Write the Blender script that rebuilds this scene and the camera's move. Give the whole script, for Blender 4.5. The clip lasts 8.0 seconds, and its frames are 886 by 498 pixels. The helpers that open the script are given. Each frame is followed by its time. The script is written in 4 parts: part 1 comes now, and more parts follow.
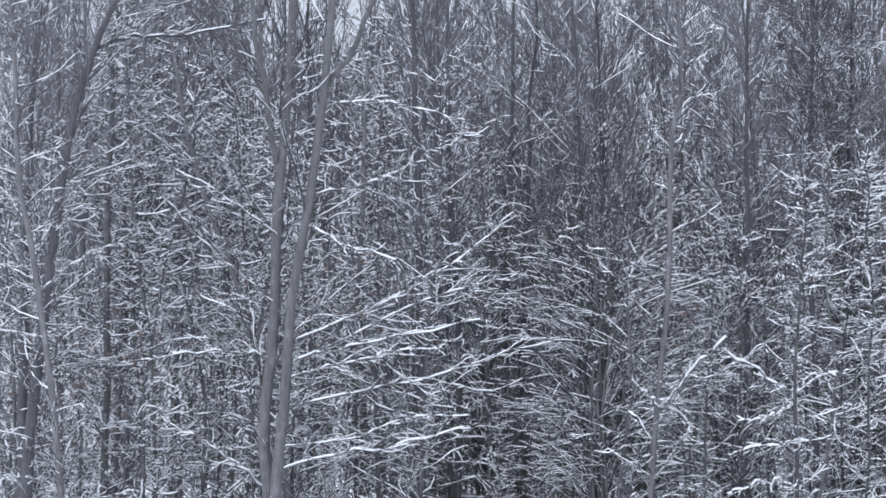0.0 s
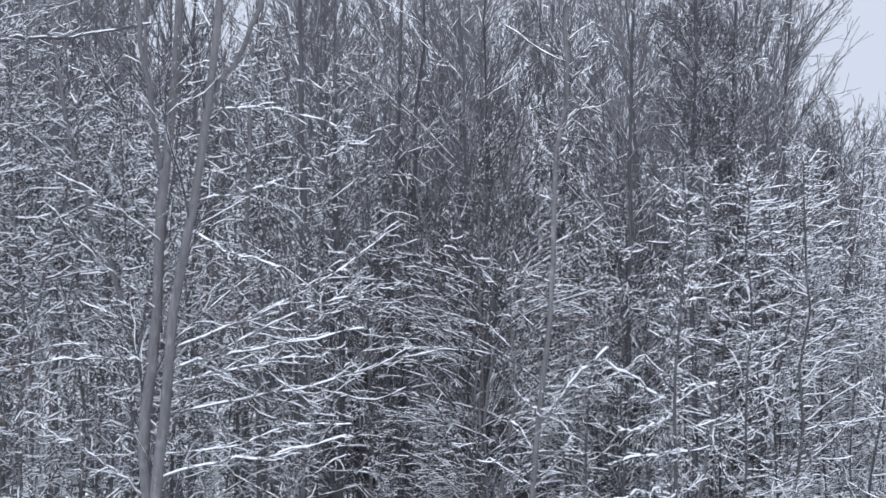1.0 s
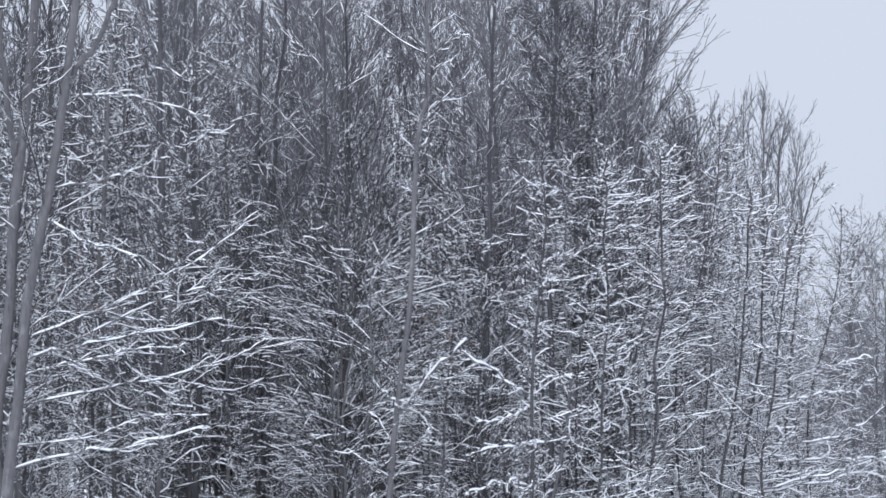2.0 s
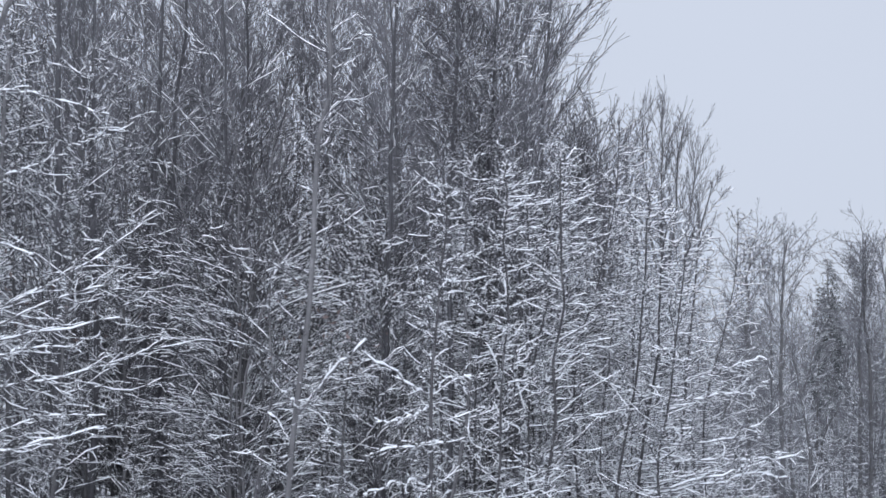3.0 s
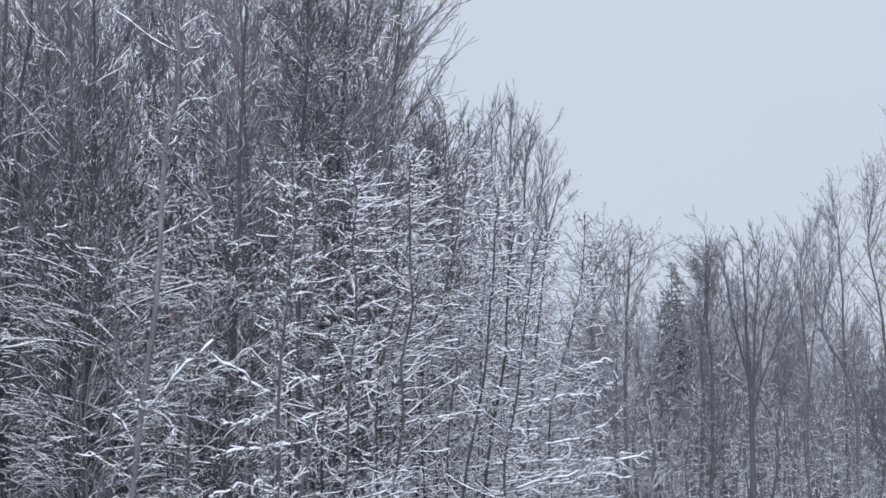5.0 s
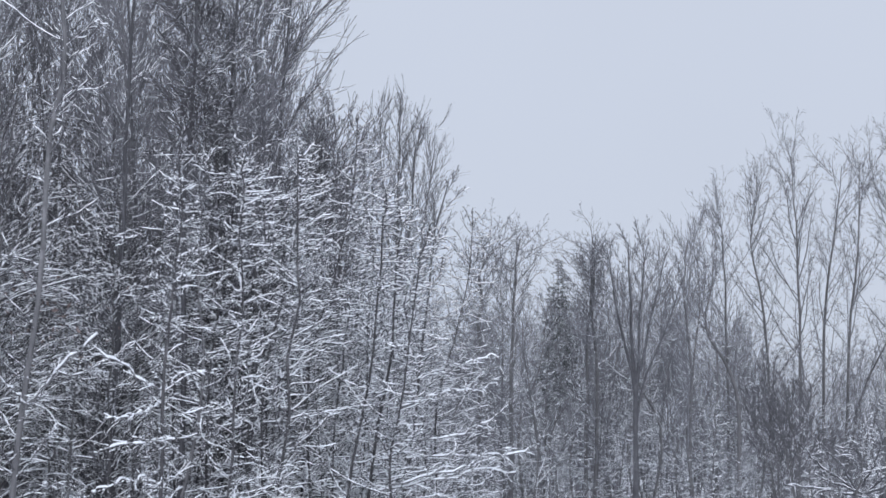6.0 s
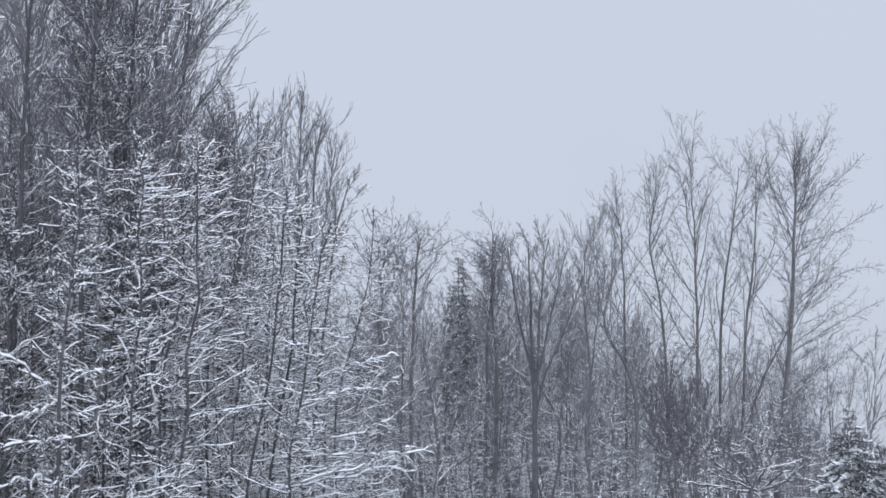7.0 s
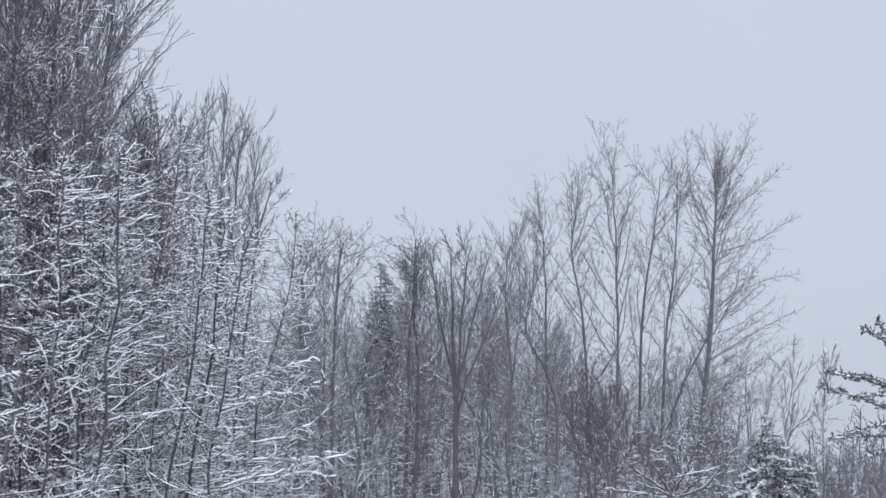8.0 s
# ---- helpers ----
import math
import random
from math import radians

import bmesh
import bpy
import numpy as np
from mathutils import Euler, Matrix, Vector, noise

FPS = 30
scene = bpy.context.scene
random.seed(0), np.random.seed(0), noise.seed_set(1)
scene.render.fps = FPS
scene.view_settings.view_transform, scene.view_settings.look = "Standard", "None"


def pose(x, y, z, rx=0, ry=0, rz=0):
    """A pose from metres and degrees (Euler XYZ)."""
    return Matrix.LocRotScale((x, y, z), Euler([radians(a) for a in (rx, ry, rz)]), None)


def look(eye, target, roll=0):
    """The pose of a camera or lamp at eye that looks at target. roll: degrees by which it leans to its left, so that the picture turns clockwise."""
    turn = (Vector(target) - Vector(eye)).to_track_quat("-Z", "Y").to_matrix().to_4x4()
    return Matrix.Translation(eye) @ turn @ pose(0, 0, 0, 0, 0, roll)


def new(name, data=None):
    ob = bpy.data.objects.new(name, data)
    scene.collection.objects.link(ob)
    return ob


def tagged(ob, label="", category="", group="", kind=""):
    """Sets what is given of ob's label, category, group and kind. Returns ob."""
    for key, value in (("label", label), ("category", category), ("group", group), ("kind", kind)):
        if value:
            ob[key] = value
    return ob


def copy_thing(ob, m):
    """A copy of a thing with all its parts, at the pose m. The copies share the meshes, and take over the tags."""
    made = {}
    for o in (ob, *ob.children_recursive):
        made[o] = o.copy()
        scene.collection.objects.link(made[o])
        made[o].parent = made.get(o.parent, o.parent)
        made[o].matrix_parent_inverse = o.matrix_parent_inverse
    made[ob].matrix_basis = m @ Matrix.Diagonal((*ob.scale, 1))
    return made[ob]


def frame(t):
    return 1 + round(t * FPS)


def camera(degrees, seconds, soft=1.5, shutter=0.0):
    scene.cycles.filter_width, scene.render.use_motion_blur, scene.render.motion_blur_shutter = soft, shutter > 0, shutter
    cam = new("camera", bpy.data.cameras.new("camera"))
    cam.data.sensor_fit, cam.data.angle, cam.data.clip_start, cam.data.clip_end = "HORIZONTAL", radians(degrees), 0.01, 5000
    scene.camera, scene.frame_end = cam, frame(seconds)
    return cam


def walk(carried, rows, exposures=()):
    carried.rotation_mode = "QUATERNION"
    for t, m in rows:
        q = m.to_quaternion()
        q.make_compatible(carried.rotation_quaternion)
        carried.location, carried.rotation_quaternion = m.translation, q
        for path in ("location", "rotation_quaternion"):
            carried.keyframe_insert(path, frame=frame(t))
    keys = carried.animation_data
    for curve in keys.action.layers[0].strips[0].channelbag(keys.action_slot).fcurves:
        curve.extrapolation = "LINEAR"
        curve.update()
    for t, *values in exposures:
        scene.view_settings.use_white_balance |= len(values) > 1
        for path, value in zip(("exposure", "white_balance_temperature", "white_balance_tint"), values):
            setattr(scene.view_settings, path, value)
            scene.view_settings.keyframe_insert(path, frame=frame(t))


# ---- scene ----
EYE = 1.6
cam = camera(28.6, 8.0, soft=1.6)
# seconds, yaw, pitch, roll: the camera turns where it stands
ROWS = [
    (0, 13.21, 6.74, 0.12),
    (0.5, 11.72, 6.99, 0.01),
    (1, 9.35, 7.03, -0.14),
    (1.5, 6.91, 6.84, -0.19),
    (1.7, 5.97, 6.76, -0.13),
    (2.8, 2.00, 6.79, -0.08),
    (3, 1.40, 6.77, -0.09),
    (3.5, 0.01, 6.65, -0.08),
    (4, -1.06, 6.58, 0.24),
    (4.5, -2.05, 6.71, 0.24),
    (4.7, -2.59, 6.78, 0.19),
    (5.8, -6.64, 6.74, -0.06),
    (6, -7.33, 6.65, -0.02),
    (6.5, -9.03, 6.53, 0.04),
    (7, -10.61, 6.60, 0.07),
    (7.5, -11.98, 6.79, -0.04),
    (8, -13.21, 6.78, -0.17),
]
walk(cam, [(t, pose(0, 0, EYE, 90 + pitch, roll, yaw)) for t, yaw, pitch, roll in ROWS], [(0, 0.09), (1, 0.11), (1.5, 0.1), (3, 0.03), (4.5, 0.0), (6.5, -0.05), (8, -0.06)])

# ---- light: an even, heavy snow sky ----
world = bpy.data.worlds.new("snow_sky")
scene.world = world
world.use_nodes = True
wn, wl = world.node_tree.nodes, world.node_tree.links
background = wn["Background"]
sky = wn.new("ShaderNodeTexSky")
sky.sky_type, sky.sun_disc = "NISHITA", False
sky.sun_elevation, sky.sun_rotation = radians(34), radians(150)
sky_dim = wn.new("ShaderNodeVectorMath")
sky_dim.operation = "SCALE"
sky_dim.inputs["Scale"].default_value = 0.1
wl.new(sky.outputs[0], sky_dim.inputs[0])
where = wn.new("ShaderNodeTexCoord")
cut = wn.new("ShaderNodeSeparateXYZ")
wl.new(where.outputs["Generated"], cut.inputs[0])
cloud_ramp = wn.new("ShaderNodeValToRGB")
cloud_ramp.color_ramp.elements[0].position, cloud_ramp.color_ramp.elements[0].color = 0.0, (0.555, 0.609, 0.73, 1)
cloud_ramp.color_ramp.elements[1].position, cloud_ramp.color_ramp.elements[1].color = 0.6, (0.69, 0.749, 0.871, 1)
cloud_ramp.color_ramp.elements.new(0.1).color = (0.618, 0.672, 0.796, 1)
wl.new(cut.outputs["Z"], cloud_ramp.inputs[0])
cloud_noise = wn.new("ShaderNodeTexNoise")
cloud_noise.inputs["Scale"].default_value, cloud_noise.inputs["Detail"].default_value = 3.0, 3.0
wl.new(where.outputs["Generated"], cloud_noise.inputs["Vector"])
cloud_soft = wn.new("ShaderNodeMapRange")
cloud_soft.inputs["To Min"].default_value, cloud_soft.inputs["To Max"].default_value = 0.96, 1.04
wl.new(cloud_noise.outputs["Fac"], cloud_soft.inputs["Value"])
cloud = wn.new("ShaderNodeVectorMath")
cloud.operation = "SCALE"
wl.new(cloud_ramp.outputs[0], cloud.inputs[0])
wl.new(cloud_soft.outputs[0], cloud.inputs["Scale"])
overcast = wn.new("ShaderNodeMix")
overcast.data_type = "RGBA"
overcast.inputs["Factor"].default_value = 0.93
wl.new(sky_dim.outputs[0], overcast.inputs["A"])
wl.new(cloud.outputs[0], overcast.inputs["B"])
wl.new(overcast.outputs["Result"], background.inputs["Color"])
background.inputs["Strength"].default_value = 1.0

sun = new("sun", bpy.data.lights.new("sun", "SUN"))
sun.data.energy, sun.data.angle, sun.data.color = 1.8, radians(70), (0.87, 0.93, 1.06)
sun.matrix_world = look((-12, -40, 45), (0, 0, 0))


# ---- materials ----
def shader(name):
    m = bpy.data.materials.new(name)
    m.use_nodes = True
    return m, m.node_tree.nodes, m.node_tree.links, m.node_tree.nodes["Principled BSDF"]


def noise_node(n, l, coord, scale, detail=4.0, stretch=(1, 1, 1)):
    mapping = n.new("ShaderNodeMapping")
    mapping.inputs["Scale"].default_value = stretch
    l.new(coord, mapping.inputs["Vector"])
    tex = n.new("ShaderNodeTexNoise")
    tex.inputs["Scale"].default_value, tex.inputs["Detail"].default_value = scale, detail
    l.new(mapping.outputs[0], tex.inputs["Vector"])
    return tex


def bark(name, dark, light, dust=0.6, rough=0.85):
    """Bark with grain, pale lichen patches and snow clinging to whatever faces up."""
    m, n, l, bsdf = shader(name)
    coord = n.new("ShaderNodeTexCoord").outputs["Object"]
    grain = noise_node(n, l, coord, 22.0, 5.0, (1, 1, 0.25))
    patch = noise_node(n, l, coord, 1.7, 3.0)
    ramp = n.new("ShaderNodeValToRGB")
    ramp.color_ramp.elements[0].position, ramp.color_ramp.elements[0].color = 0.3, (*dark, 1)
    ramp.color_ramp.elements[1].position, ramp.color_ramp.elements[1].color = 0.7, (*light, 1)
    blend = n.new("ShaderNodeMath")
    blend.operation = "MULTIPLY_ADD"
    blend.inputs[1].default_value = 0.55
    l.new(grain.outputs["Fac"], blend.inputs[0])
    half = n.new("ShaderNodeMath")
    half.operation = "MULTIPLY"
    half.inputs[1].default_value = 0.45
    l.new(patch.outputs["Fac"], half.inputs[0])
    l.new(half.outputs[0], blend.inputs[2])
    l.new(blend.outputs[0], ramp.inputs[0])
    lichen = noise_node(n, l, coord, 5.0, 5.0, (1, 1, 0.6))
    spots = n.new("ShaderNodeMapRange")
    spots.inputs["From Min"].default_value, spots.inputs["From Max"].default_value, spots.inputs["To Max"].default_value = 0.56, 0.68, 0.55
    l.new(lichen.outputs["Fac"], spots.inputs["Value"])
    blotch = n.new("ShaderNodeMix")
    blotch.data_type = "RGBA"
    l.new(spots.outputs[0], blotch.inputs["Factor"])
    l.new(ramp.outputs[0], blotch.inputs["A"])
    blotch.inputs["B"].default_value = tuple(min(1, 1.5 * c) for c in light) + (1,)
    info = n.new("ShaderNodeObjectInfo")
    vary = n.new("ShaderNodeMapRange")
    vary.inputs["To Min"].default_value, vary.inputs["To Max"].default_value = 0.8, 1.2
    l.new(info.outputs["Random"], vary.inputs["Value"])
    tone = n.new("ShaderNodeVectorMath")
    tone.operation = "SCALE"
    l.new(blotch.outputs["Result"], tone.inputs[0])
    l.new(vary.outputs[0], tone.inputs["Scale"])
    # clinging snow
    geo = n.new("ShaderNodeNewGeometry")
    xyz = n.new("ShaderNodeSeparateXYZ")
    l.new(geo.outputs["Normal"], xyz.inputs[0])
    cling = noise_node(n, l, coord, 11.0, 1.0)
    rise = n.new("ShaderNodeMath")
    rise.operation = "MULTIPLY_ADD"
    rise.inputs[1].default_value = 1.7
    l.new(cling.outputs["Fac"], rise.inputs[0])
    l.new(xyz.outputs["Z"], rise.inputs[2])
    lies = n.new("ShaderNodeMapRange")
    lies.interpolation_type = "SMOOTHSTEP"
    lies.inputs["From Min"].default_value, lies.inputs["From Max"].default_value = 1.75 - dust, 1.95 - dust
    l.new(rise.outputs[0], lies.inputs["Value"])
    cover = n.new("ShaderNodeMix")
    cover.data_type = "RGBA"
    l.new(lies.outputs[0], cover.inputs["Factor"])
    l.new(tone.outputs[0], cover.inputs["A"])
    cover.inputs["B"].default_value = (0.86, 0.87, 0.9, 1)
    l.new(cover.outputs["Result"], bsdf.inputs["Base Color"])
    bsdf.inputs["Roughness"].default_value = rough
    bump = n.new("ShaderNodeBump")
    bump.inputs["Strength"].default_value, bump.inputs["Distance"].default_value = 0.9, 0.02
    l.new(grain.outputs["Fac"], bump.inputs["Height"])
    l.new(bump.outputs[0], bsdf.inputs["Normal"])
    return m


def snow_material(name, scale):
    m, n, l, bsdf = shader(name)
    coord = n.new("ShaderNodeTexCoord").outputs["Object"]
    coarse, fine = noise_node(n, l, coord, scale, 4.0), noise_node(n, l, coord, scale * 14, 3.0)
    ramp = n.new("ShaderNodeValToRGB")
    ramp.color_ramp.elements[0].position, ramp.color_ramp.elements[0].color = 0.3, (0.83, 0.85, 0.885, 1)
    ramp.color_ramp.elements[1].position, ramp.color_ramp.elements[1].color = 0.7, (0.935, 0.94, 0.955, 1)
    l.new(coarse.outputs["Fac"], ramp.inputs[0])
    l.new(ramp.outputs[0], bsdf.inputs["Base Color"])
    bsdf.inputs["Roughness"].default_value = 0.7
    bump = n.new("ShaderNodeBump")
    bump.inputs["Strength"].default_value, bump.inputs["Distance"].default_value = 0.4, 0.02
    l.new(fine.outputs["Fac"], bump.inputs["Height"])
    l.new(bump.outputs[0], bsdf.inputs["Normal"])
    return m


BARK_GREY = bark("grey_bark", (0.1, 0.098, 0.104), (0.215, 0.21, 0.216), 0.4)
BARK_DEEP = bark("wet_dark_bark", (0.06, 0.06, 0.067), (0.125, 0.122, 0.132), 0.3)
BARK_DARK = bark("dark_bark", (0.085, 0.082, 0.088), (0.18, 0.175, 0.178), 0.22)
TWIG = bark("snowy_twig_bark", (0.05, 0.048, 0.055), (0.11, 0.106, 0.115), 0.4)
TWIG_BARE = bark("bare_twig_bark", (0.1, 0.098, 0.108), (0.19, 0.186, 0.2), 0.38)
# paler than the nearer twigs: grey depth haze is mixed into its colour
TWIG_DEEP = bark("depth_hazed_twig_bark", (0.135, 0.132, 0.144), (0.238, 0.233, 0.25), 0.42)
# the haze over the far wood is painted into these two bark colours
TWIG_FAR = bark("hazed_twig_bark", (0.12, 0.12, 0.131), (0.212, 0.211, 0.226), 0.36)
BARK_FAR = bark("hazed_bark", (0.098, 0.097, 0.105), (0.18, 0.178, 0.19), 0.22)
BARK_SAPLING = bark("sapling_bark", (0.04, 0.038, 0.042), (0.1, 0.096, 0.1), 0.3)
NEEDLES = bark("snowy_needles", (0.046, 0.051, 0.053), (0.095, 0.102, 0.104), 0.34)
DRY_LEAF = bark("dry_leaf", (0.12, 0.09, 0.085), (0.19, 0.148, 0.14), 0.1)
SNOW = snow_material("branch_snow", 5.0)
SNOW_GROUND = snow_material("ground_snow", 0.6)


# ---- tools for growing things ----
def spot(az, el, d):
    """The place at a bearing (degrees right of ahead) and elevation from the eye, d metres off over the ground."""
    a = radians(az)
    return np.array((d * math.sin(a), d * math.cos(a), EYE + d * math.tan(radians(el))))


def ground_z(x, y):
    """The ground lies level round the eye and falls away across the clearing into a valley."""
    return -0.03 * min(max(math.hypot(x, y) - 36, 0), 1400)


def unit(v):
    return v / np.maximum(np.linalg.norm(v, axis=-1, keepdims=True), 1e-9)


def spline(points, n):
    """A smooth line of n points through a few control points."""
    p = np.array(points, float)
    p = np.vstack([2 * p[0] - p[1], p, 2 * p[-1] - p[-2]])
    u = np.linspace(0, len(p) - 3 - 1e-6, n)
    i = u.astype(int)
    f = (u - i)[:, None]
    a, b, c, d = p[i], p[i + 1], p[i + 2], p[i + 3]
    return 0.5 * (2 * b + (c - a) * f + (2 * a - 5 * b + 4 * c - d) * f * f + (3 * b - a - 3 * c + d) * f ** 3)


def grow(rng, P, R, count, span, angle, length, lift=0.2, wander=0.15, n=5, slim=0.009, falloff=0.0, flat=1.0, lean=(0, 0, 0), thin=0.0035, wide_low=0.0, bow=0.35):
    """Bowed branches, evenly strewn on the branches P (b, m, 3) of radii R; their lengths are shares of the parent's."""
    b, m = P.shape[:2]
    k = b * count
    i0 = np.repeat(np.arange(b), count)
    s = span[0] + (span[1] - span[0]) * (np.tile(np.arange(count), b) + rng.random(k)) / count
    f = s * (m - 1)
    i = np.minimum(f.astype(int), m - 2)
    w = (f - i)[:, None]
    base = P[i0, i] * (1 - w) + P[i0, i + 1] * w
    rp = R[i0, i] * (1 - w[:, 0]) + R[i0, i + 1] * w[:, 0]
    T = unit(P[i0, i + 1] - P[i0, i])
    whole = np.linalg.norm(np.diff(P, axis=1), axis=-1).sum(1)[i0]
    L = whole * rng.uniform(length[0], length[1], k) * (1 - falloff * s)
    v = rng.normal(size=(k, 3)) * (1, 1, flat)
    v = unit(v - (v * T).sum(1, keepdims=True) * T)
    a = np.radians(rng.uniform(angle[0], angle[1], k) * (1 + wide_low * (0.6 - s)))[:, None]
    D = unit(np.cos(a) * T + np.sin(a) * v + np.array(lean))
    r0 = np.minimum(rp * 0.75, slim * L + 0.002)
    # each branch bows its own way, and the bow turns over once along it
    C, E = rng.normal(size=(k, 3)) * (bow, bow, bow * (0.35 + 0.65 * flat)), rng.normal(size=(k, 3)) * wander * 3.2
    Q = np.empty((k, n, 3))
    Q[:, 0] = base
    for j in range(1, n):
        u = (j - 0.5) / (n - 1)
        D = unit(D + (np.array((0, 0, lift)) + C * (1 - 1.2 * u) * 2) / (n - 1) + E * math.sin(6.3 * u) * 2 / (n - 1) + rng.normal(size=(k, 3)) * wander * 0.6)
        Q[:, j] = Q[:, j - 1] + D * (L / (n - 1))[:, None]
    t = np.linspace(0, 1, n)
    return Q, np.maximum(r0[:, None] * (1 - 0.65 * t), thin)


def tubes(P, R, sides):
    """Vertices and quads of round branches."""
    b, n = P.shape[:2]
    T = unit(np.gradient(P, axis=1))
    steep = np.abs(unit(T.mean(1))[:, 2]) > 0.92
    ref = np.where(steep[:, None], (1.0, 0, 0), (0, 0, 1.0))[:, None, :]
    side = unit(np.cross(T, ref))
    up = np.cross(side, T)
    ang = 2 * math.pi * (np.arange(sides) + 0.04 * (sides == 3)) / sides
    ring = side[:, :, None] * np.cos(ang)[:, None] + up[:, :, None] * np.sin(ang)[:, None]
    V = (P[:, :, None] + ring * R[:, :, None, None]).reshape(-1, 3)
    k = np.arange(sides)
    q = np.stack([k, (k + 1) % sides, (k + 1) % sides + sides, k + sides], -1)
    start = (np.arange(b)[:, None] * n + np.arange(n - 1)[None]).ravel() * sides
    return V, (start[:, None, None] + q[None]).reshape(-1, 4)


def refine(P, R, times):
    """The same branches with more points along them."""
    n = P.shape[1]
    u = np.linspace(0, n - 1, (n - 1) * times + 1)
    i = np.minimum(u.astype(int), n - 2)
    f = (u - i)
    return P[:, i] * (1 - f)[:, None] + P[:, i + 1] * f[:, None], R[:, i] * (1 - f) + R[:, i + 1] * f


def snow_on(rng, P, R, share, thick, fine=1, sides=3, gap=0.22):
    """Long uneven ridges of snow, broken here and there, along the upper side of branches that lie flat enough."""
    pick = rng.random(len(P)) < share
    P, R = refine(P[pick], R[pick], fine) if fine > 1 else (P[pick], R[pick])
    if not len(P):
        return np.zeros((0, 3)), np.zeros((0, 4), int)
    T = unit(np.gradient(P, axis=1))
    level = np.clip((np.hypot(T[..., 0], T[..., 1]) - 0.42) / 0.3, 0, 1)
    lump = rng.uniform(0.0, 1.0, P.shape[:2])
    lump[:, 1:-1] = 0.5 * lump[:, 1:-1] + 0.25 * (lump[:, :-2] + lump[:, 2:])
    lump = np.clip((lump - gap) / 0.12, 0, 1) * (0.5 + 0.75 * lump)
    lump *= level
    lump[:, 0] *= 0.3
    lump[:, -1] *= 0.6
    keep = level.mean(1) > 0.25
    P, R, T, lump = P[keep], R[keep], T[keep], lump[keep]
    b, n = P.shape[:2]
    side = unit(np.cross(T, (0, 0, 1.0)))
    ang = np.linspace(-0.1, math.pi + 0.1, sides)
    width = ((R * 0.9 + 0.3 * thick) * np.minimum(lump * 3, 1))[..., None]
    high = (R * 0.3 + thick * lump)[..., None]
    base = P + np.array((0, 0, 1.0)) * (R * 0.55)[..., None]
    V = np.stack([base + side * width * math.cos(a) + np.array((0, 0, 1.0)) * high * math.sin(a) for a in ang], 2).reshape(-1, 3)
    k = np.arange(sides)
    q = np.stack([k, (k + 1) % sides, (k + 1) % sides + sides, k + sides], -1)
    start = (np.arange(b)[:, None] * n + np.arange(n - 1)[None]).ravel() * sides
    return V, (start[:, None, None] + q[None]).reshape(-1, 4)


def clumps(rng, P, count, size, stretch=(0.8, 3.2)):
    """Small lumps of snow caught on twigs, drawn out along them."""
    b, n = P.shape[:2]
    i, j = rng.integers(0, b, count), rng.integers(0, n - 1, count)
    f = rng.random((count, 1))
    c = P[i, j] * (1 - f) + P[i, j + 1] * f
    T = unit(P[i, j + 1] - P[i, j])
    side = unit(np.cross(T, (0.05, 0.02, 1.0)))
    up = np.cross(side, T)
    s = size * rng.uniform(0.5, 1.2, (count, 1))
    along = s * rng.uniform(*stretch, (count, 1)) * np.maximum(np.hypot(T[:, :1], T[:, 1:2]), 0.35)
    V = np.stack([c + T * along, c + side * s * 0.7, c - T * along, c - side * s * 0.7, c + up * s, c - up * s * 0.25], 1) + (0, 0, size * 0.35)
    tri = np.array([(0, 1, 4, 4), (1, 2, 4, 4), (2, 3, 4, 4), (3, 0, 4, 4), (1, 0, 5, 5), (2, 1, 5, 5), (3, 2, 5, 5), (0, 3, 5, 5)])
    return V.reshape(-1, 3), (np.arange(count)[:, None, None] * 6 + tri[None]).reshape(-1, 4)


def mesh_of(name, pieces, material, smooth=False):
    """One mesh out of (vertices, quads) pieces; a quad that repeats its last corner is a triangle."""
    V, F, at = [], [], 0
    for v, f in pieces:
        V.append(v)
        F.append(f + at)
        at += len(v)
    V, F = np.vstack(V), np.vstack(F)
    tri = F[:, 2] == F[:, 3]
    sizes = np.where(tri, 3, 4)
    keep = np.ones(F.shape, bool)
    keep[:, 3] = ~tri
    loops = F[keep]
    me = bpy.data.meshes.new(name)
    me.vertices.add(len(V))
    me.vertices.foreach_set("co", V.astype(np.float32).ravel())
    me.loops.add(len(loops))
    me.loops.foreach_set("vertex_index", loops.astype(np.int32))
    me.polygons.add(len(F))
    me.polygons.foreach_set("loop_start", np.concatenate([[0], np.cumsum(sizes)[:-1]]).astype(np.int32))
    me.polygons.foreach_set("use_smooth", np.full(len(F), smooth))
    me.update(calc_edges=True)
    me.validate()
    me.materials.append(material)
    return me


def part(name, pieces, material, parent, label="", smooth=False):
    ob = new(name, mesh_of(name, pieces, material, smooth))
    ob.parent = parent
    if label:
        ob["label"] = label
    return ob


def thing(name, x, y, label, category, group="", z=0.0):
    ob = new(name)
    ob.location = (x, y, z)
    ob.empty_display_size = 0.2
    return tagged(ob, label, category, group)


def trunk_line(base, line, r0, r1, n=14):
    """A trunk from the ground at base through points given relative to it."""
    P = spline(line, n)
    t = np.linspace(0, 1, n)
    # a slow waver from side to side
    sway = np.random.default_rng(int(abs(P[-1] @ (71.0, 37.0, 113.0))) % 9973).normal(size=(4, 2))
    P[:, :2] += 0.017 * sum(np.outer(np.sin((k + 1.5) * 2.2 * t * math.pi + 7 * sway[k, 0]), sway[k]) for k in range(4)) * np.minimum(t * 4, 1)[:, None]
    R = r0 + (r1 - r0) * t ** 0.8
    R[0] *= 1.35
    return P[None], R[None]


